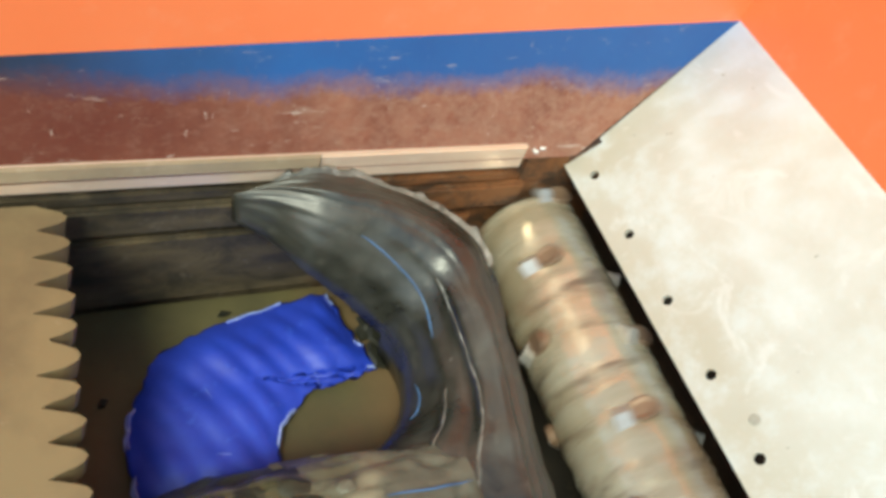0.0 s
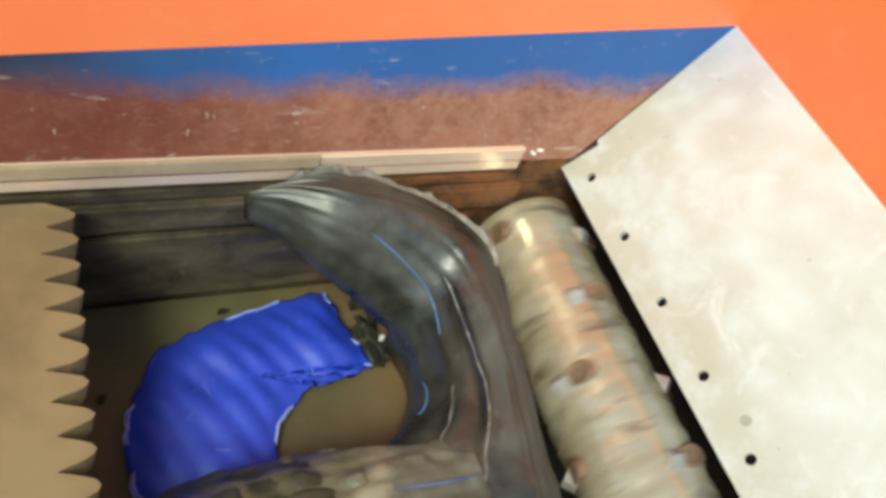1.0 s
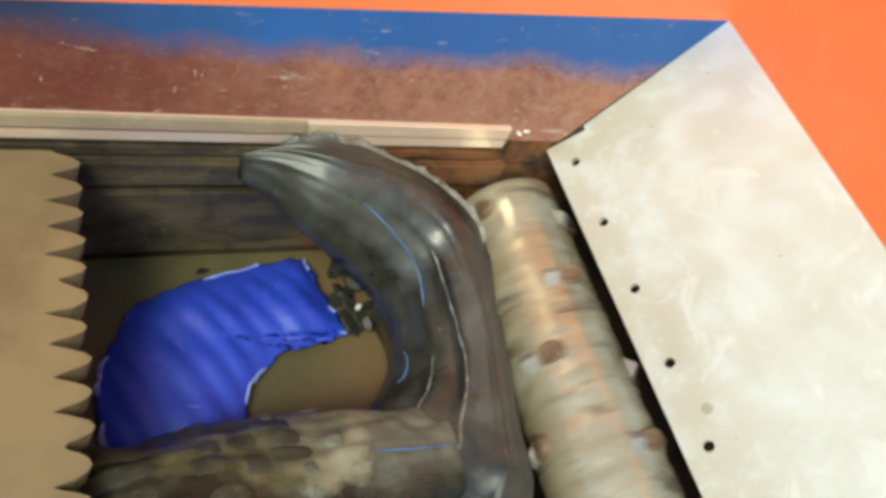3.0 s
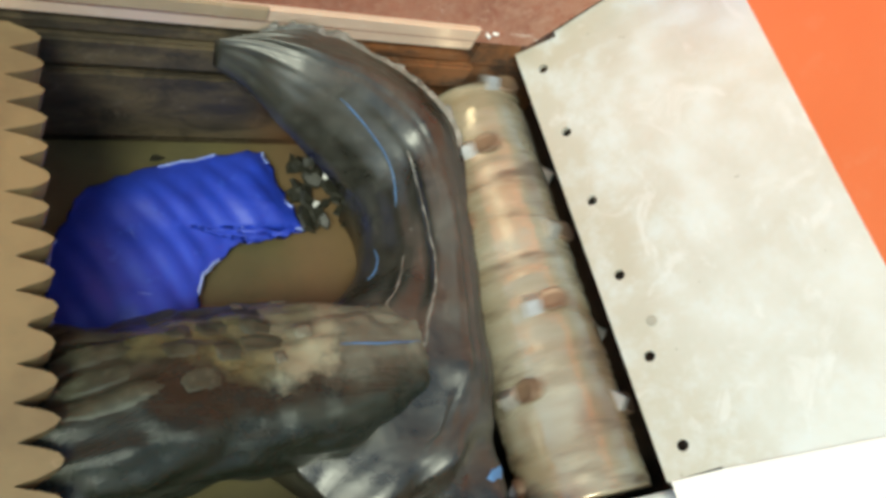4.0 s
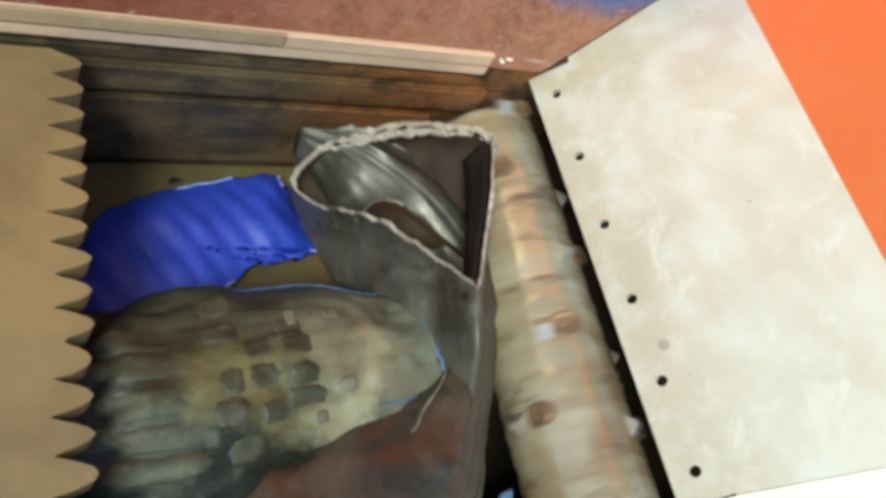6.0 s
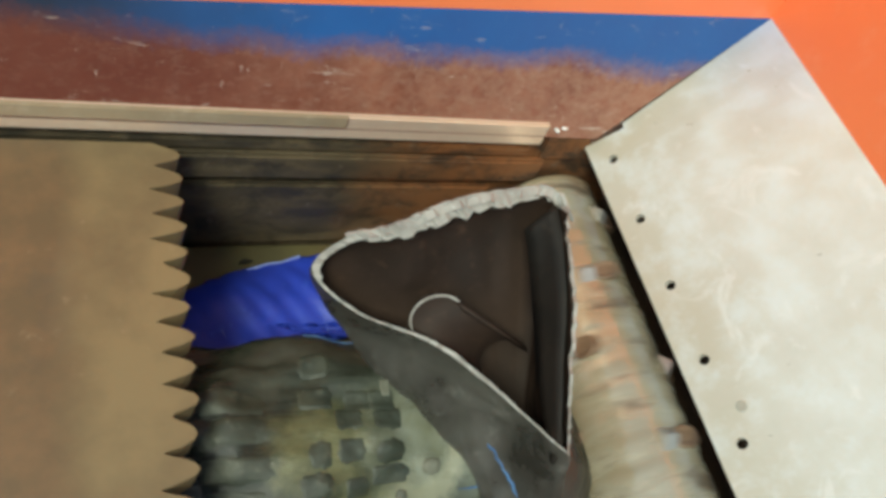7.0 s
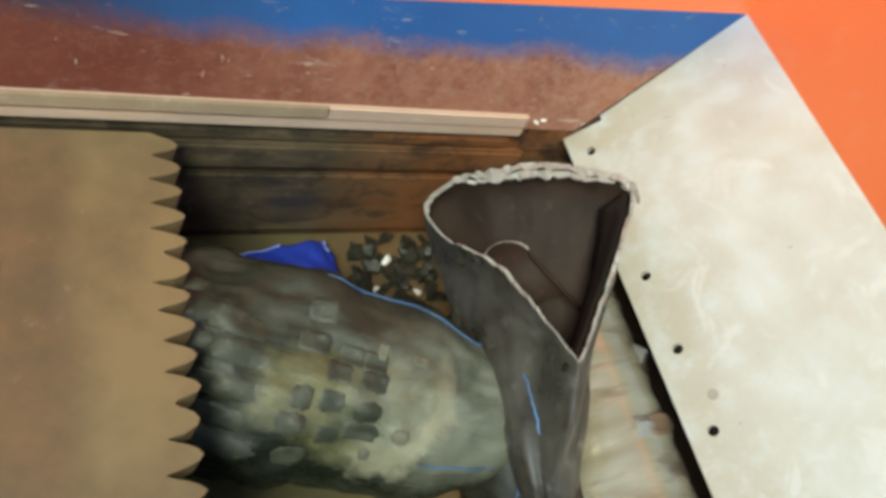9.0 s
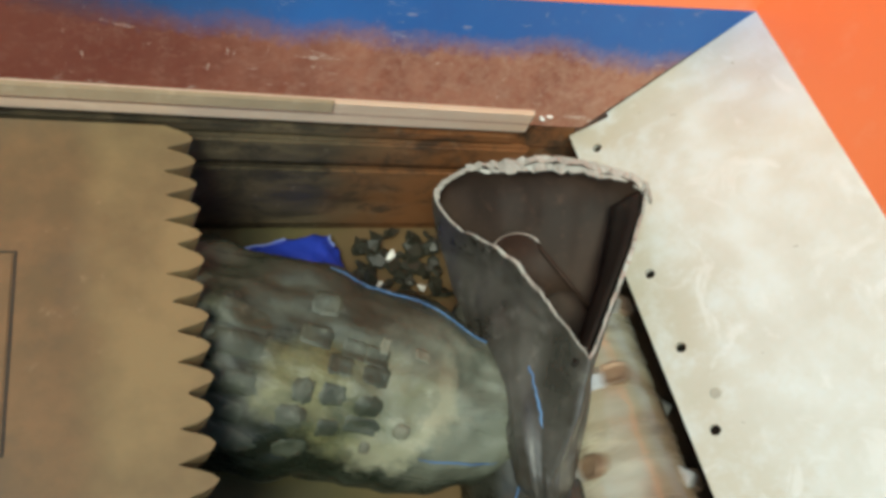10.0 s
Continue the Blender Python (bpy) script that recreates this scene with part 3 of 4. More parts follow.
# ---- blue fragment ----
def blue_fragment():
    thing = tagged(new("plastic_fragment"), "torn blue ribbed plastic fragment on the chamber floor", "plastic scrap")
    thing.location = (-0.43, -0.12, 0)
    outline = [(-0.541, -0.041), (-0.472, -0.012), (-0.383, 0.008), (-0.321, 0.014), (-0.307, -0.040), (-0.281, -0.107), (-0.337, -0.119), (-0.374, -0.124),
               (-0.421, -0.166), (-0.440, -0.239), (-0.494, -0.247), (-0.548, -0.255), (-0.585, -0.222), (-0.590, -0.147), (-0.572, -0.097)]
    rnd = random.Random(7)
    ring = []
    for i, p in enumerate(outline):
        q = outline[(i + 1) % len(outline)]
        for j in range(6):
            a = j / 6
            jig = 0.0 if j == 0 else rnd.uniform(-0.004, 0.004)
            dx, dy = q[0] - p[0], q[1] - p[1]
            l = math.hypot(dx, dy)
            ring.append((p[0] + dx * a - dy / l * jig, p[1] + dy * a + dx / l * jig))
    cx, cy = -0.445, -0.105
    steps = [1.0 - 0.96 * i / 30 for i in range(31)]

    def height(x, y):
        ribs = 0.0014 * math.sin((0.86 * x + 0.50 * y + 0.012 * math.sin(11 * y)) * 205)
        lump = 0.009 * noise.noise(Vector((x * 16, y * 16, 3.0)))
        near = 1.0
        for i, p in enumerate(outline):
            q = outline[(i + 1) % len(outline)]
            dx, dy = q[0] - p[0], q[1] - p[1]
            w = max(0.0, min(1.0, ((x - p[0]) * dx + (y - p[1]) * dy) / (dx * dx + dy * dy)))
            near = min(near, math.hypot(x - p[0] - w * dx, y - p[1] - w * dy))
        w = min(1.0, near / 0.055)
        return FLOOR_Z + 0.014 + 0.018 * w * (2 - w) + lump + ribs * min(1, near / 0.012)
    verts, k = [], len(ring)
    for s2 in steps:
        for x, y in ring:
            px, py = cx + (x - cx) * s2, cy + (y - cy) * s2
            verts.append((px + 0.43, py + 0.12, height(px, py)))
    faces = [(i * k + j, i * k + (j + 1) % k, (i + 1) * k + (j + 1) % k, (i + 1) * k + j) for i in range(len(steps) - 1) for j in range(k)]
    faces.append(tuple(range((len(steps) - 1) * k, len(steps) * k)))
    sheet = part("sheet", mesh_of("sheet", verts, faces, smooth=True), BLUE, thing)
    m = sheet.modifiers.new("thickness", "SOLIDIFY")
    m.thickness, m.offset = 0.006, 0
    low = [(x + 0.43, y + 0.12, height(x, y) + rnd.uniform(-0.001, 0.004)) for x, y in ring]
    inn = [(x + (cx - x) * 0.03 + 0.43, y + (cy - y) * 0.03 + 0.12, height(x, y) + 0.004) for x, y in ring]
    fr = [(j, (j + 1) % k, k + (j + 1) % k, k + j) for j in range(k) if noise.noise(Vector((ring[j][0] * 13, ring[j][1] * 13, 4.0))) > -0.02]
    edge = part("torn_edge", mesh_of("edge", low + inn, fr), PALE_BLUE, thing, "whitened torn edge")
    m = edge.modifiers.new("thickness", "SOLIDIFY")
    m.thickness = 0.003
    for path in (((-0.505, -0.190), (-0.475, -0.196), (-0.462, -0.215), (-0.455, -0.232)), ((-0.372, -0.085), (-0.366, -0.100), (-0.362, -0.118)), ((-0.545, -0.215), (-0.520, -0.205), (-0.500, -0.212)), ((-0.50, -0.10), (-0.49, -0.13), (-0.495, -0.15))):
        ribbon("whitened_crease", [(x + 0.43, y + 0.12, height(x, y) + 0.0022) for x, y in path], 0.0007, PALE_BLUE, thing, "whitened crease")
    return thing


blue_fragment()


# ---- black plastic container in three rigid pieces ----
def loop_curve(keys, n):
    """A closed smooth curve through a few points."""
    out, k = [], len(keys)
    for i in range(n):
        u = i / n * k
        a, w = int(u), u - int(u)
        p0, p1, p2, p3 = (Vector(keys[(a + d) % k]) for d in (-1, 0, 1, 2))
        out.append(0.5 * (2 * p1 + (p2 - p0) * w + (2 * p0 - 5 * p1 + 4 * p2 - p3) * w * w + (3 * p1 - p0 - 3 * p2 + p3) * w ** 3))
    return out


MOUTH = [(-0.184, 0.038, -0.030), (-0.148, 0.056, -0.006), (-0.100, 0.052, 0.010), (-0.042, 0.058, 0.010), (0.018, 0.054, -0.002), (0.072, 0.036, -0.016), (0.054, -0.054, 0.002),
         (0.024, -0.132, 0.002), (-0.001, -0.196, 0.004), (-0.012, -0.194, 0.016), (-0.047, -0.134, -0.002), (-0.094, -0.067, -0.010), (-0.156, -0.014, -0.026)]
NECK_END, NECK_AXIS = Vector((-0.050, -0.276, -0.140)), Vector((0.07, -0.82, -0.56)).normalized()
NECK_SIDE = Vector((0.0, 0.57, -0.82))
MOUTH_MID = Vector((-0.030, -0.050, 0.0))


def scoop_skin(p, s2, thick=0.0):
    """A point of the funnel's skin: from the rim point p (s2 = 0) to the neck's end (s2 = 1)."""
    a = math.atan2(p.y - MOUTH_MID.y, p.x - MOUTH_MID.x)
    # the rim leaves outwards and down, the neck arrives along its own axis
    end = NECK_END + Vector((1, 0, 0)) * (0.037 * math.cos(a)) + NECK_SIDE * (0.038 * math.sin(a))
    out = Vector((math.cos(a), math.sin(a), 0))
    low = 1.0 if p.y > -0.10 else max(0.25, 1 - (-0.10 - p.y) / 0.12)
    h1 = p + Vector((0, -0.010, -0.085 * low - 0.012)) + out * (0.034 - 0.058 * max(0.0, math.cos(a)))
    h2 = end - NECK_AXIS * 0.085 * low + out * 0.008
    w = 1 - s2
    q = p * w ** 3 + h1 * (3 * w * w * s2) + h2 * (3 * w * s2 * s2) + end * s2 ** 3
    grip = min(1.0, 0.15 + s2 * 4)
    soft = 0.011 * noise.noise(q * 11 + Vector((2, 0, 1))) + 0.004 * noise.noise(q * 29)
    crease = 0.0045 * noise.noise(Vector((a * 2.6, s2 * 1.1, 4.0))) + 0.0022 * noise.noise(Vector((a * 8, s2 * 1.6, 9.0)))
    return q + out * ((soft + crease) * grip - thick)


def scoop_piece(parent):
    """A funnel with a three-cornered torn mouth that narrows to a bent neck."""
    n, k = 44, 168
    rim = loop_curve(MOUTH, k)
    outer, inner = [], []
    for i in range(n + 1):
        s2 = (i / n) ** 1.15
        edge = max(0.0, 1 - s2 * 9)
        for p in rim:
            rag = 0.007 * noise.noise(Vector((p.x * 45, p.y * 45, 1.0))) + 0.006 * noise.noise(Vector((p.x * 130, p.y * 130, 5.0)))
            if p.x > 0.03 and p.y > -0.02:
                rag += 0.026 * noise.noise(Vector((p.x * 85, p.y * 85, 8.0)))
            up = Vector((0, 0, rag * edge))
            thick = 0.0042 + (0.004 if p.y > 0.03 else 0.0012 * noise.noise(Vector((p.x * 60, p.y * 60, 2.0)))) * edge
            outer.append(scoop_skin(p, s2) + up)
            inner.append(scoop_skin(p, s2, thick) + up + Vector((0, 0, 0.001 + 0.002 * noise.noise(Vector((p.x * 160, p.y * 160, 9.0))) * edge)))
    tot = len(outer)
    bm = bmesh.new()
    vs = [bm.verts.new(v) for v in outer + inner]
    for i in range(n):
        for j in range(k):
            f = (i * k + j, i * k + (j + 1) % k, (i + 1) * k + (j + 1) % k, (i + 1) * k + j)
            bm.faces.new([vs[a] for a in f]).material_index = 0
            bm.faces.new([vs[a + tot] for a in reversed(f)]).material_index = 1
    for j in range(k):
        bm.faces.new([vs[a] for a in (j, (j + 1) % k, (j + 1) % k + tot, j + tot)]).material_index = 2
    last = [vs[n * k + j] for j in range(k)]
    for step in range(1, 6):
        w = max(0.03, math.cos(step / 5 * math.pi / 2))
        ring = [bm.verts.new(NECK_END + (vs[n * k + j].co - NECK_END) * w + NECK_AXIS * (0.040 * math.sin(step / 5 * math.pi / 2))) for j in range(k)]
        for j in range(k):
            bm.faces.new((last[j], last[(j + 1) % k], ring[(j + 1) % k], ring[j])).material_index = 0
        last = ring
    bm.faces.new(last).material_index = 0
    bm.faces.new([vs[tot + n * k + j] for j in range(k)]).material_index = 1
    bmesh.ops.recalc_face_normals(bm, faces=bm.faces)
    for f in bm.faces:
        f.smooth = f.material_index < 2
    ob = part("torn_scoop", bm, (DUSTY, INNER, TORN), parent, "dusty grey-black plastic scoop with a pale torn rim")
    # a curled tongue and a folded panel inside the mouth
    verts = []
    for i in range(17):
        a = math.pi * (i / 16) * 1.05
        for w in (0.0, 0.5, 1.0):
            verts.append((-0.080 + 0.028 * math.cos(a) + 0.055 * w, -0.044 + 0.022 * math.sin(a) - 0.062 * w, -0.034 - 0.030 * w))
    faces = [(3 * i + c, 3 * i + c + 1, 3 * i + c + 4, 3 * i + c + 3) for i in range(16) for c in (0, 1)]
    tongue = part("curled_tongue", mesh_of("tongue", verts, faces, smooth=True), INNER, ob, "brown curled tongue of plastic")
    m = tongue.modifiers.new("thickness", "SOLIDIFY")
    m.thickness = 0.004
    ribbon("torn_lip", [verts[3 * i] for i in range(2, 17)], 0.0018, TORN, ob, "pale torn lip of the tongue")
    verts = []
    for i in range(25):
        u = i / 24
        p = rim[int(k * (0.40 + 0.235 * u))]
        for w in (0.0, 0.33, 0.66, 1.0):
            deep = 0.006 + 0.040 * math.sin(math.pi * min(1.0, 0.12 + u)) * w
            verts.append((p.x - 0.005 - (0.036 - 0.024 * u) * w, p.y + 0.004 - 0.012 * w, p.z - deep + 0.004 * noise.noise(Vector((u * 5, w * 2, 3.0)))))
    faces = [(4 * i + c, 4 * i + c + 1, 4 * i + c + 5, 4 * i + c + 4) for i in range(24) for c in (0, 1, 2)]
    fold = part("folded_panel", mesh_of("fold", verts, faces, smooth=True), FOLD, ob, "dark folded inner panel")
    m = fold.modifiers.new("thickness", "SOLIDIFY")
    m.thickness = 0.004
    verts = []
    for i in range(49):
        u = i / 48
        p = rim[int(k * (0.085 + 0.325 * u))]
        rag = 0.006 + 0.012 * math.sin(math.pi * u) + 0.007 * noise.noise(Vector((u * 21, 3.0, 1.0))) + 0.004 * noise.noise(Vector((u * 60, 1.0, 1.0))) + (0.006 if u > 0.85 else 0.0)
        for w in (0.0, 0.5, 1.0):
            verts.append((p.x + 0.003 * w, p.y + 0.002 - rag * w, p.z + 0.002 - 0.006 * w + 0.006 * noise.noise(Vector((u * 26, w * 2, 6.0)))))
    faces = [(3 * i + c, 3 * i + c + 1, 3 * i + c + 4, 3 * i + c + 3) for i in range(48) for c in (0, 1)]
    flap = part("torn_flap", mesh_of("flap", verts, faces), TORN, ob, "pale ragged torn flap")
    m = flap.modifiers.new("thickness", "SOLIDIFY")
    m.thickness = 0.004
    # light blue crease down the outer side, whitened ridge beside it
    line = []
    for i in range(13):
        j = int(k * (0.79 - 0.03 * i / 12))
        line.append(scoop_skin(rim[j], 0.34 + 0.30 * i / 12, -0.0006))
    ribbon("blue_crease", line, 0.0015, LINE_BLUE, ob)
    return ob


# the bend's ridge, its wall side and its hollow side, from the torn tip to where it meets the shell
RIDGE = [(-0.090, 0.178, 0.076), (-0.050, 0.166, 0.085), (0.012, 0.126, 0.092), (0.070, 0.102, 0.082), (0.121, 0.060, 0.060), (0.131, -0.028, 0.050), (0.118, -0.112, 0.045), (0.095, -0.180, 0.035), (0.044, -0.226, 0.020), (-0.010, -0.257, 0.005), (-0.070, -0.295, -0.020)]
WALL_SIDE = [(-0.095, 0.182, 0.080), (-0.050, 0.184, 0.098), (0.010, 0.184, 0.107), (0.116, 0.182, 0.064), (0.207, 0.128, 0.024), (0.200, -0.020, 0.015), (0.191, -0.132, 0.005), (0.175, -0.242, -0.005), (0.163, -0.309, -0.015), (0.141, -0.350, -0.025), (0.060, -0.372, -0.060)]
HOLLOW_SIDE = [(-0.088, 0.172, 0.053), (-0.057, 0.154, 0.039), (-0.016, 0.115, 0.019), (0.042, 0.096, -0.036), (0.08, 0.053, -0.062), (0.09, 0.008, -0.085), (0.068, -0.052, -0.076), (0.009, -0.107, -0.045), (-0.027, -0.149, -0.035), (-0.035, -0.2, -0.035), (-0.08, -0.235, -0.045)]


def along(keys, u):
    """A smooth open curve through a few points, u from 0 to 1."""
    k = len(keys) - 1
    a = min(k - 1, int(u * k))
    w = u * k - a
    p0, p1, p2, p3 = (Vector(keys[max(0, min(k, a + d))]) for d in (-1, 0, 1, 2))
    return 0.5 * (2 * p1 + (p2 - p0) * w + (2 * p0 - 5 * p1 + 4 * p2 - p3) * w * w + (3 * p1 - p0 - 3 * p2 + p3) * w ** 3)


def bend_point(u, v, lift=0.0):
    """A point on the bend's skin: u along it, v from -1 at the hollow side over 0 at the ridge to 1 at the wall side, 2 and 3 below."""
    c, o, h = along(RIDGE, u), along(WALL_SIDE, u), along(HOLLOW_SIDE, u)
    c = c.lerp(o, 0.38)
    c.z += 0.010
    low = -0.130 if u > 0.378 else min(o.z, h.z) - 0.012
    if v > 1:
        w = 0.28 if v < 2.5 else 0.9
        p = o.lerp(h, w)
        p.z = low + (0.0 if u > 0.378 else 0.004)
        return tuple(p)
    if v <= 0:
        s2 = 1 + v
        p = h.lerp(c, s2)
        p.z = h.z + (c.z - h.z) * (0.6 * math.sqrt(max(0.0, 1 - (1 - s2) ** 2)) + 0.4 * s2)
        side = Vector((h.x - c.x, h.y - c.y, 0.6 * (c.z - h.z) * s2 + 0.01))
    else:
        p = c.lerp(o, v)
        p.z = c.z + (o.z - c.z) * (1 - math.cos(v * math.pi / 2))
        side = Vector((o.x - c.x, o.y - c.y, 0)) * v + Vector((0, 0, 0.05))
    side.normalize()
    q = p * 12
    bump = 0.006 * noise.noise(q) + 0.003 * noise.noise(q * 2.7)
    bump += 0.0055 * noise.noise(Vector((v * 4.2 + 0.5 * math.sin(u * 7), u * 2.6, 2.0))) + 0.0022 * noise.noise(Vector((v * 11, u * 5, 7.0)))
    bump += 0.0035 * math.exp(-((v + 0.30 + 0.06 * math.sin(u * 9)) / 0.10) ** 2)
    if u > 0.63:
        bump += 0.020 * noise.noise(q * 1.6 + Vector((0, 0, 4))) * min(1, (u - 0.63) / 0.15)
    fade = min(1.0, u / 0.12)
    return tuple(p + side * (bump * fade + lift))


def neck_piece(parent):
    """The container's rounded bend: a ridge with a steep dark flank to the hollow, closed below."""
    n, ring = 110, [-1 + 2 * i / 44 for i in range(45)] + [2.0, 3.0]
    k = len(ring)
    verts = [bend_point(i / n, v) for i in range(n + 1) for v in ring]
    faces = [(i * k + j, i * k + (j + 1) % k, (i + 1) * k + (j + 1) % k, (i + 1) * k + j) for i in range(n) for j in range(k)]
    faces += [tuple(range(k)), tuple(range(n * k, n * k + k))]
    ob = part("rounded_bend", mesh_of("bend", verts, faces, smooth=True), BLACK, parent, "glossy black rounded bend with creases")
    ribbon("blue_crease", [bend_point(0.265 + 0.205 * u, -0.46 - 0.20 * u, 0.0004) for u in [i / 12 for i in range(13)]], 0.0011, LINE_BLUE, ob)
    ribbon("blue_crease", [bend_point(0.54 + 0.07 * u, -0.90 + 0.05 * math.sin(3 * u), 0.0004) for u in [i / 6 for i in range(7)]], 0.0014, LINE_BLUE, ob)
    # Pale beads put the sheen of the ridge into colour.
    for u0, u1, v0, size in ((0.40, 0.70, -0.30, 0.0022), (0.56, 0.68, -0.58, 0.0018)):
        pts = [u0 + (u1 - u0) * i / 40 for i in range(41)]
        ribbon("ridge_sheen", [bend_point(u, v0 + 0.05 * math.sin(u * 17 + v0 * 9) + 0.03 * noise.noise(Vector((u * 30, v0, 1.0))), -0.45 * size + 0.0009 * noise.noise(Vector((u * 45, v0 * 7, 5.0)))) for u in pts], size, SHEEN_AND_LIP, ob, "pale bead standing in for the ridge's sheen")
    # ragged torn lip along the wall side
    verts = []
    for i in range(61):
        u = 0.10 + 0.33 * i / 60
        base, tip = Vector(bend_point(u, 0.93)), Vector(bend_point(u, 1.0))
        rag = 0.003 + 0.011 * max(0.0, noise.noise(Vector((u * 52, 1.0, 2.0))) + 0.25) + 0.006 * max(0.0, noise.noise(Vector((u * 140, 4.0, 2.0))))
        away = Vector((0.35, 0.8, 0.45)).normalized()
        verts += [base, tip + away * (0.4 * rag) + Vector((0, 0, 0.004)), tip + away * rag + Vector((0, 0, 0.003 * noise.noise(Vector((u * 60, 7.0, 1.0)))))]
    faces = [(3 * i + c, 3 * i + c + 1, 3 * i + c + 4, 3 * i + c + 3) for i in range(60) for c in (0, 1)]
    lip = part("torn_lip", mesh_of("lip", verts, faces), SHEEN_AND_LIP, ob, "ragged grey torn lip")
    m = lip.modifiers.new("thickness", "SOLIDIFY")
    m.thickness = 0.003
    return ob


def shell_point(x, a, lift=0.0):
    """A point of the shell's skin at length x and angle a."""
    s2 = max(-1.0, min(1.0, x / (0.225 if x > 0 else 0.285)))
    r = max(0.0, 1 - abs(s2) ** (2.3 if x > 0 else 6.0)) ** 0.5
    y, z = (0.112 + (0.014 * min(1.0, -x / 0.15) if x < 0 else 0.0)) * r * math.cos(a), 0.080 * r * math.sin(a)
    q = Vector((x * 10, y * 10, z * 10))
    b = 0.014 * noise.noise(q) + 0.006 * noise.noise(q * 2.7) + 0.003 * noise.noise(Vector((x * 18, y * 70, z * 70)))
    b += 0.0075 * (0.22 - abs(noise.noise(q * 1.3 + Vector((3, 1, 7))))) + 0.0022 * (0.22 - abs(noise.noise(q * 3.6 + Vector((1, 5, 2)))))
    if x < -0.05:
        b += 0.0075 * noise.noise(Vector((x * 9 + 3, a * 3.1 + 9 * x, 6.0))) * min(1, (-0.05 - x) / 0.05)
    b = b * min(1, r * 2) + lift
    return (x, y + b * math.cos(a), z + b * math.sin(a))


def shell_pad(x0, x1, a0, a1, rise):
    """A pillow-like raised pad on the shell's skin."""
    nx, na, verts = 10, 8, []
    for i in range(nx + 1):
        for j in range(na + 1):
            u, w = i / nx, j / na
            g = max(0.0, 1 - (abs(2 * u - 1) ** 3.4 + abs(2 * w - 1) ** 3.4) - 0.35 * noise.noise(Vector((x0 * 90 + u * 3, a0 * 9 + w * 3, 5.0))))
            h = rise * min(1, g * 2.2) * (1 + 0.4 * noise.noise(Vector((x0 * 200 + u * 2, a0 * 20 + w * 2, 1.0)))) - (0.002 if g <= 0 else 0)
            verts.append(shell_point(x0 + (x1 - x0) * u, a0 + (a1 - a0) * w, h - 0.0003))
    m = na + 1
    return mesh_of("pad", verts, [(i * m + j, i * m + j + 1, (i + 1) * m + j + 1, (i + 1) * m + j) for i in range(nx) for j in range(na)], smooth=True)


def body_piece(parent):
    """A squashed hollow shell along local x, its scuffed side up."""
    n, k = 110, 120
    verts = [shell_point(-0.285 + 0.510 * i / n, 2 * math.pi * j / k) for i in range(n + 1) for j in range(k)]
    faces = [(i * k + j, i * k + (j + 1) % k, (i + 1) * k + (j + 1) % k, (i + 1) * k + j) for i in range(n) for j in range(k)]
    ob = part("shell", mesh_of("shell", verts, faces, smooth=True), SHELL, parent, "scuffed shell with a chalky yellowish field")
    rnd = random.Random(11)
    for row in range(6):
        a0 = radians(50 + row * 15 + rnd.uniform(-2, 2))
        cells = [(-0.262, -0.196 + rnd.uniform(-0.02, 0.02)), (-0.180 + rnd.uniform(-0.012, 0.012), -0.098 + rnd.uniform(-0.02, 0.004)), (-0.090, -0.054), (-0.050, -0.018), (-0.014, 0.020)]
        if row in (0, 5):
            cells = cells[:3]
        for x0, x1 in cells:
            x0, x1 = x0 + rnd.uniform(-0.010, 0.006), x1 + rnd.uniform(-0.008, 0.006)
            tilt = rnd.uniform(-0.05, 0.05)
            if rnd.random() < 0.12:
                continue
            part("moulded_pad", shell_pad(x0, x1, a0 + 0.01 + tilt, a0 + radians(15) - 0.01 + tilt, rnd.uniform(0.0008, 0.0020)), PAD, ob)
    for i in range(4):
        x, a = rnd.uniform(-0.01, 0.04), radians(rnd.uniform(60, 125))
        part("chalky_flake", shell_pad(x, x + rnd.uniform(0.012, 0.024), a, a + rnd.uniform(0.1, 0.2), rnd.uniform(0.001, 0.003)), CHALK, ob, "chalky crumpled flake")
    ribbon("blue_crease", [shell_point(-0.075 + 0.225 * u, radians(30 - 7 * math.sin(u * 3)), 0.001) for u in [i / 14 for i in range(15)]], 0.0011, LINE_BLUE, ob)
    ribbon("blue_crease", [shell_point(0.075 + 0.10 * u, radians(129 + 6 * u), 0.001) for u in [i / 6 for i in range(7)]], 0.0012, LINE_BLUE, ob)
    return ob


SCRAP = tagged(new("plastic_container"), "torn black plastic container with brown inside and chalky scuffs", "plastic container")
SCOOP, NECK, BODY = scoop_piece(SCRAP), neck_piece(SCRAP), body_piece(SCRAP)


def between(a, b, w):
    """The pose a part w of the way from a to b."""
    m = a.to_quaternion().slerp(b.to_quaternion(), w).to_matrix().to_4x4()
    m.translation = a.translation.lerp(b.translation, w)
    return m


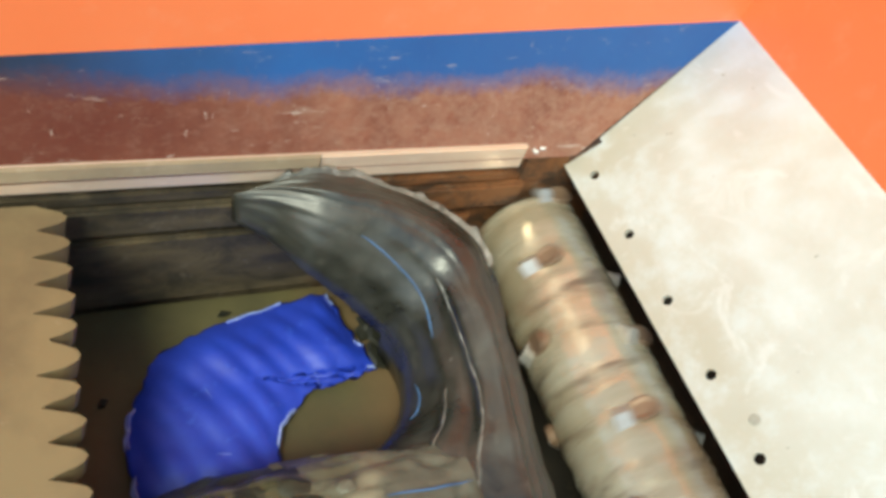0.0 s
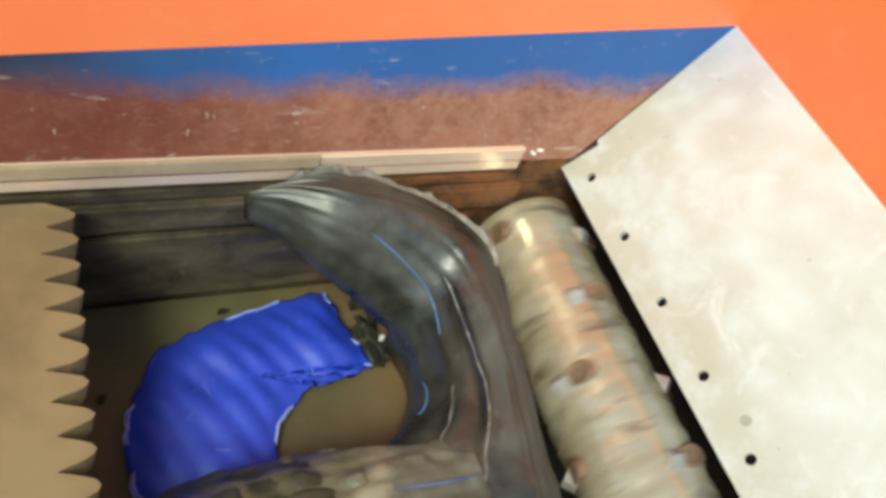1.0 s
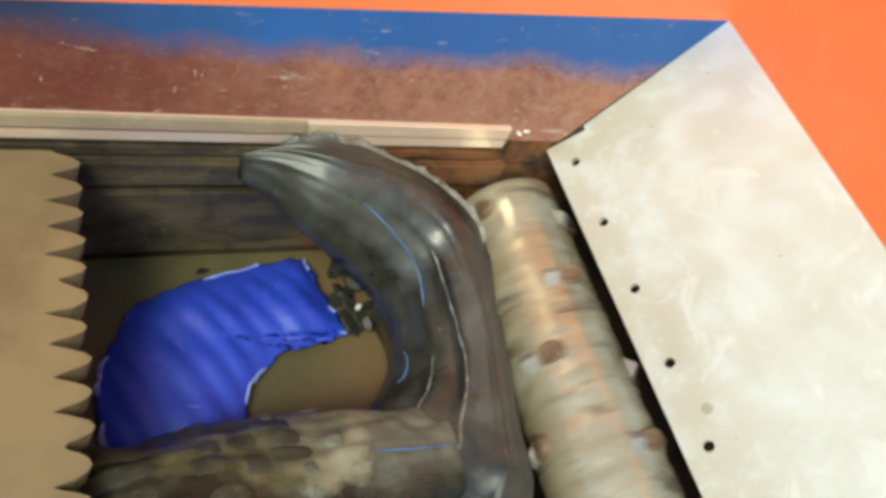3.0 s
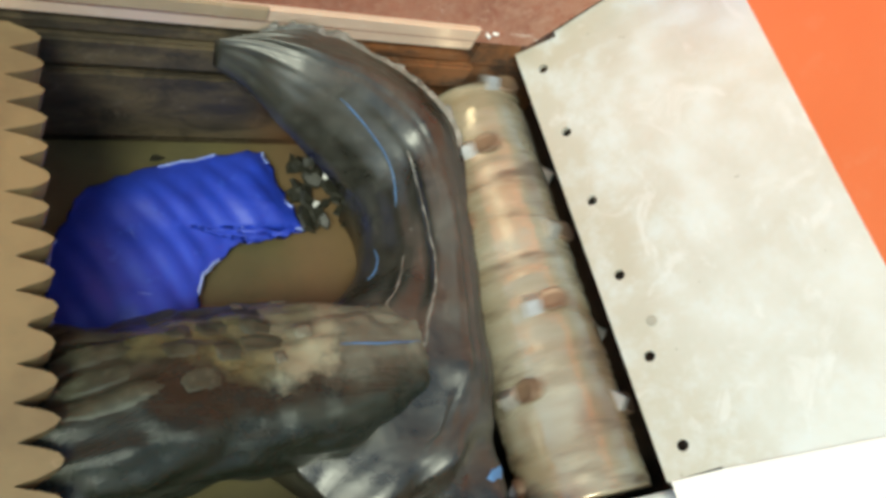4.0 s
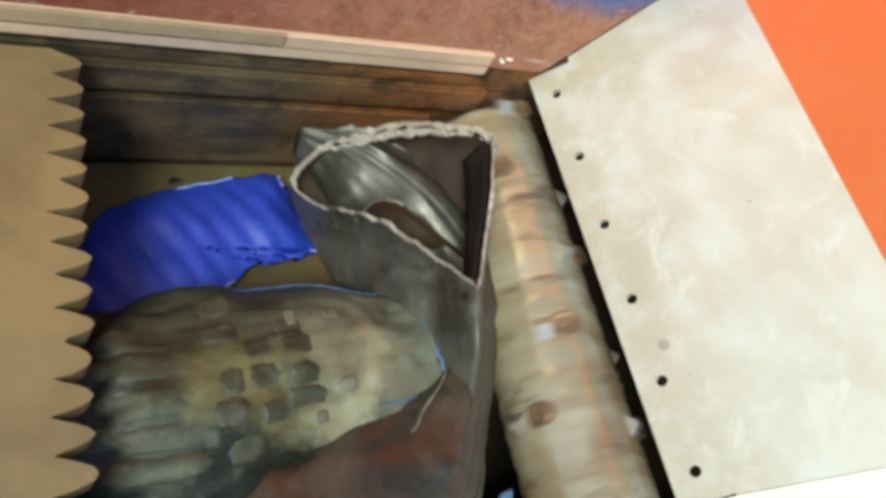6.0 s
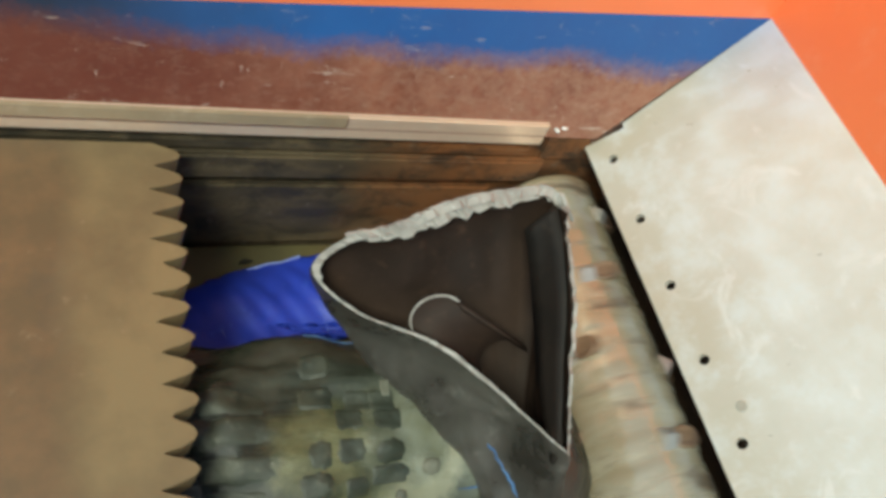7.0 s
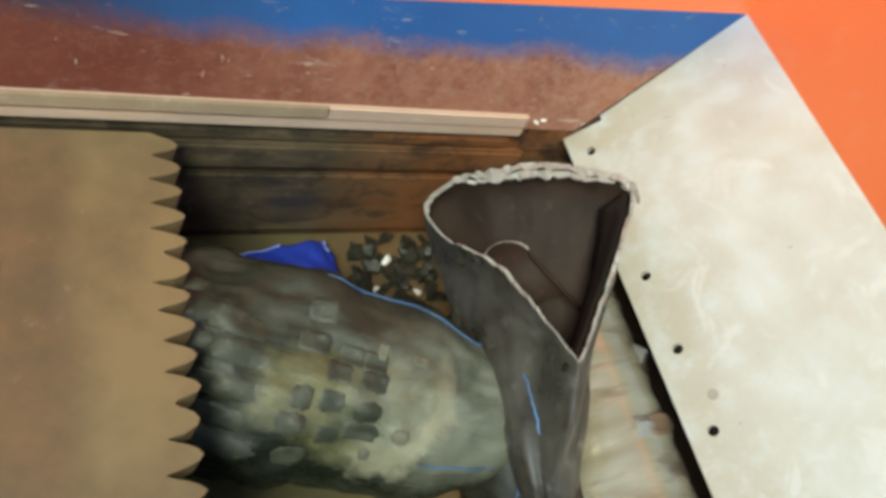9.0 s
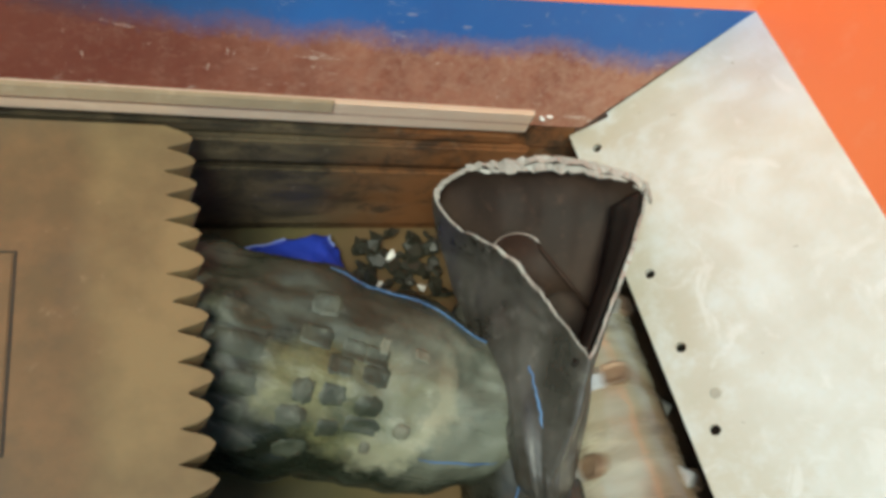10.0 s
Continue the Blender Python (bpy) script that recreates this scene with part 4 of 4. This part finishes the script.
# the scoop lies squeezed sideways into the bend until it springs open
SQUEEZED = pose(-0.182, -0.188, -0.180, -9.5, -108.9, -21.2)
OPENED = pose(-0.172, -0.050, -0.006, -5.6, -1.5, 3.3)
PUSH = [(0.0, -0.050), (0.5, -0.020), (1.0, -0.036), (2.0, -0.031), (3.5, -0.016), (4.2, -0.002), (5.2, 0.0)]
SCOOP_ROWS = [(t, Matrix.Translation((dx, 0, 0)) @ SQUEEZED) for t, dx in PUSH] + [
    (5.5, between(SQUEEZED, OPENED, 0.25)),
    (5.9, between(SQUEEZED, OPENED, 0.70)),
    (6.3, OPENED),
    (6.5, pose(-0.209, -0.031, 0.03, -21.9, -1.2, -2.9)),
    (6.6, pose(-0.250, -0.195, 0.090, 20, -17, 5)),
    (6.7, pose(-0.261, -0.211, 0.100, 25.7, -19.7, 5.9)),
    (7.5, pose(-0.256, -0.214, 0.100, 27, -20.5, 6)),
    (7.6, pose(-0.116, -0.132, 0.047, 5, -28.5, -17)),
    (8.5, pose(-0.115, -0.129, 0.047, 5, -29, -17)),
    (9.0, pose(-0.102, -0.129, 0.047, 5, -28, -17)),
    (9.5, pose(-0.097, -0.129, 0.047, 5, -27, -17)),
    (10.0, pose(-0.089, -0.128, 0.047, 6, -23, -17)),
]
NECK_ROWS = [(t, pose(-0.313 + dx, -0.158, -0.105)) for t, dx in PUSH] + [
    (6.3, pose(-0.300, -0.228, -0.145, -18, 0, -25)),
    (6.5, pose(-0.300, -0.228, -0.145, -18, 0, -25)),
    (6.65, pose(-0.330, -0.335, -0.150, -12, 0, -40)),
    (7.5, pose(-0.330, -0.335, -0.150, -12, 0, -40)),
    (7.6, pose(-0.305, -0.360, -0.155, -14, 0, -52)),
    (10.0, pose(-0.300, -0.358, -0.155, -14, 0, -52)),
]
BODY_ROWS = [(t, pose(-0.400 + dx, -0.338, -0.138, -48, 0, 6)) for t, dx in PUSH] + [
    (6.3, pose(-0.37, -0.312, -0.150, 0, 0, 4)),
    (6.5, pose(-0.37, -0.312, -0.150, 0, 0, 4)),
    (6.65, pose(-0.36, -0.302, -0.150, 8, 0, -2)),
    (7.5, pose(-0.355, -0.297, -0.150, 8, 0, -3)),
    (7.6, pose(-0.345, -0.255, -0.148, 22, 4, -19)),
    (10.0, pose(-0.340, -0.250, -0.148, 24, 4, -19)),
]


# ---- loose scraps on the chamber floor ----
def chip(x, y, z, size, material, label, seed):
    rnd = random.Random(seed)
    k = 5
    r = [size * rnd.uniform(0.55, 1.35) for _ in range(k)]
    lo = [(r[j] * math.cos(2 * math.pi * j / k), r[j] * 0.7 * math.sin(2 * math.pi * j / k), rnd.uniform(0, 0.3) * size) for j in range(k)]
    hi = [(p[0] * 0.8, p[1] * 0.8, p[2] + size * rnd.uniform(0.15, 0.45)) for p in lo]
    f = [tuple(range(k - 1, -1, -1)), tuple(range(k, 2 * k))] + [(j, (j + 1) % k, k + (j + 1) % k, k + j) for j in range(k)]
    ob = part("plastic_chip", mesh_of("chip", lo + hi, f), material)
    ob.matrix_basis = pose(x, y, z, rnd.uniform(-24, 24), rnd.uniform(-24, 24), rnd.uniform(0, 360))
    return tagged(ob, label, "plastic scrap", "chips on the floor")


def chips():
    rnd = random.Random(21)
    for i in range(64):
        x, y = rnd.uniform(-0.285, -0.150), rnd.uniform(-0.10, 0.022)
        chip(x, y, FLOOR_Z + 0.001 + rnd.uniform(0, 0.014), rnd.uniform(0.009, 0.020), CHIP, "dark torn plastic chip on the steel floor", i)
    # White chips, their colour standing for glints in the dark pile.
    for i, (x, y) in enumerate(((-0.262, -0.068), (-0.20, -0.075), (-0.235, -0.02))):
        chip(x, y, FLOOR_Z + 0.014, 0.009, GLINT_CRUMB, "white plastic chip standing in for a glint among the dark ones", 50 + i)
    for i, (x, y) in enumerate(((-0.50, -0.020), (-0.535, -0.035), (-0.455, 0.012), (-0.61, -0.09))):
        chip(x, y, FLOOR_Z + 0.001, 0.009, CHIP, "small dark plastic chip on the steel floor", 60 + i)
    for i, (x, y, z) in enumerate(((-0.080, 0.034, 0.0125), (-0.066, 0.040, 0.0125))):
        chip(x, y, z, 0.007, GLINT_CRUMB, "small pale plastic crumb on the corner block", 80 + i)
    chip(-0.165, -0.476, -0.12, 0.014, LINE_BLUE, "small light blue plastic chip beside the rotor", 70)


chips()


# ---- what moves ----
RAM_ROWS = [(0.0, -0.622), (1.0, -0.616), (2.0, -0.605), (3.5, -0.590), (4.5, -0.576), (5.2, -0.570), (6.3, -0.562), (6.6, -0.548), (7.5, -0.545), (8.5, -0.538), (9.0, -0.528), (9.5, -0.523), (10.0, -0.517)]


def motions():
    walk(RAM, [(t, pose(x, 0, 0)) for t, x in RAM_ROWS])
    walk(ROTOR, [(i / 10, pose(ROTOR_X, 0, ROTOR_Z, 0, -54.0 * i, 0)) for i in range(101)])
    walk(SCOOP, SCOOP_ROWS)
    walk(NECK, NECK_ROWS)
    walk(BODY, BODY_ROWS)


motions()
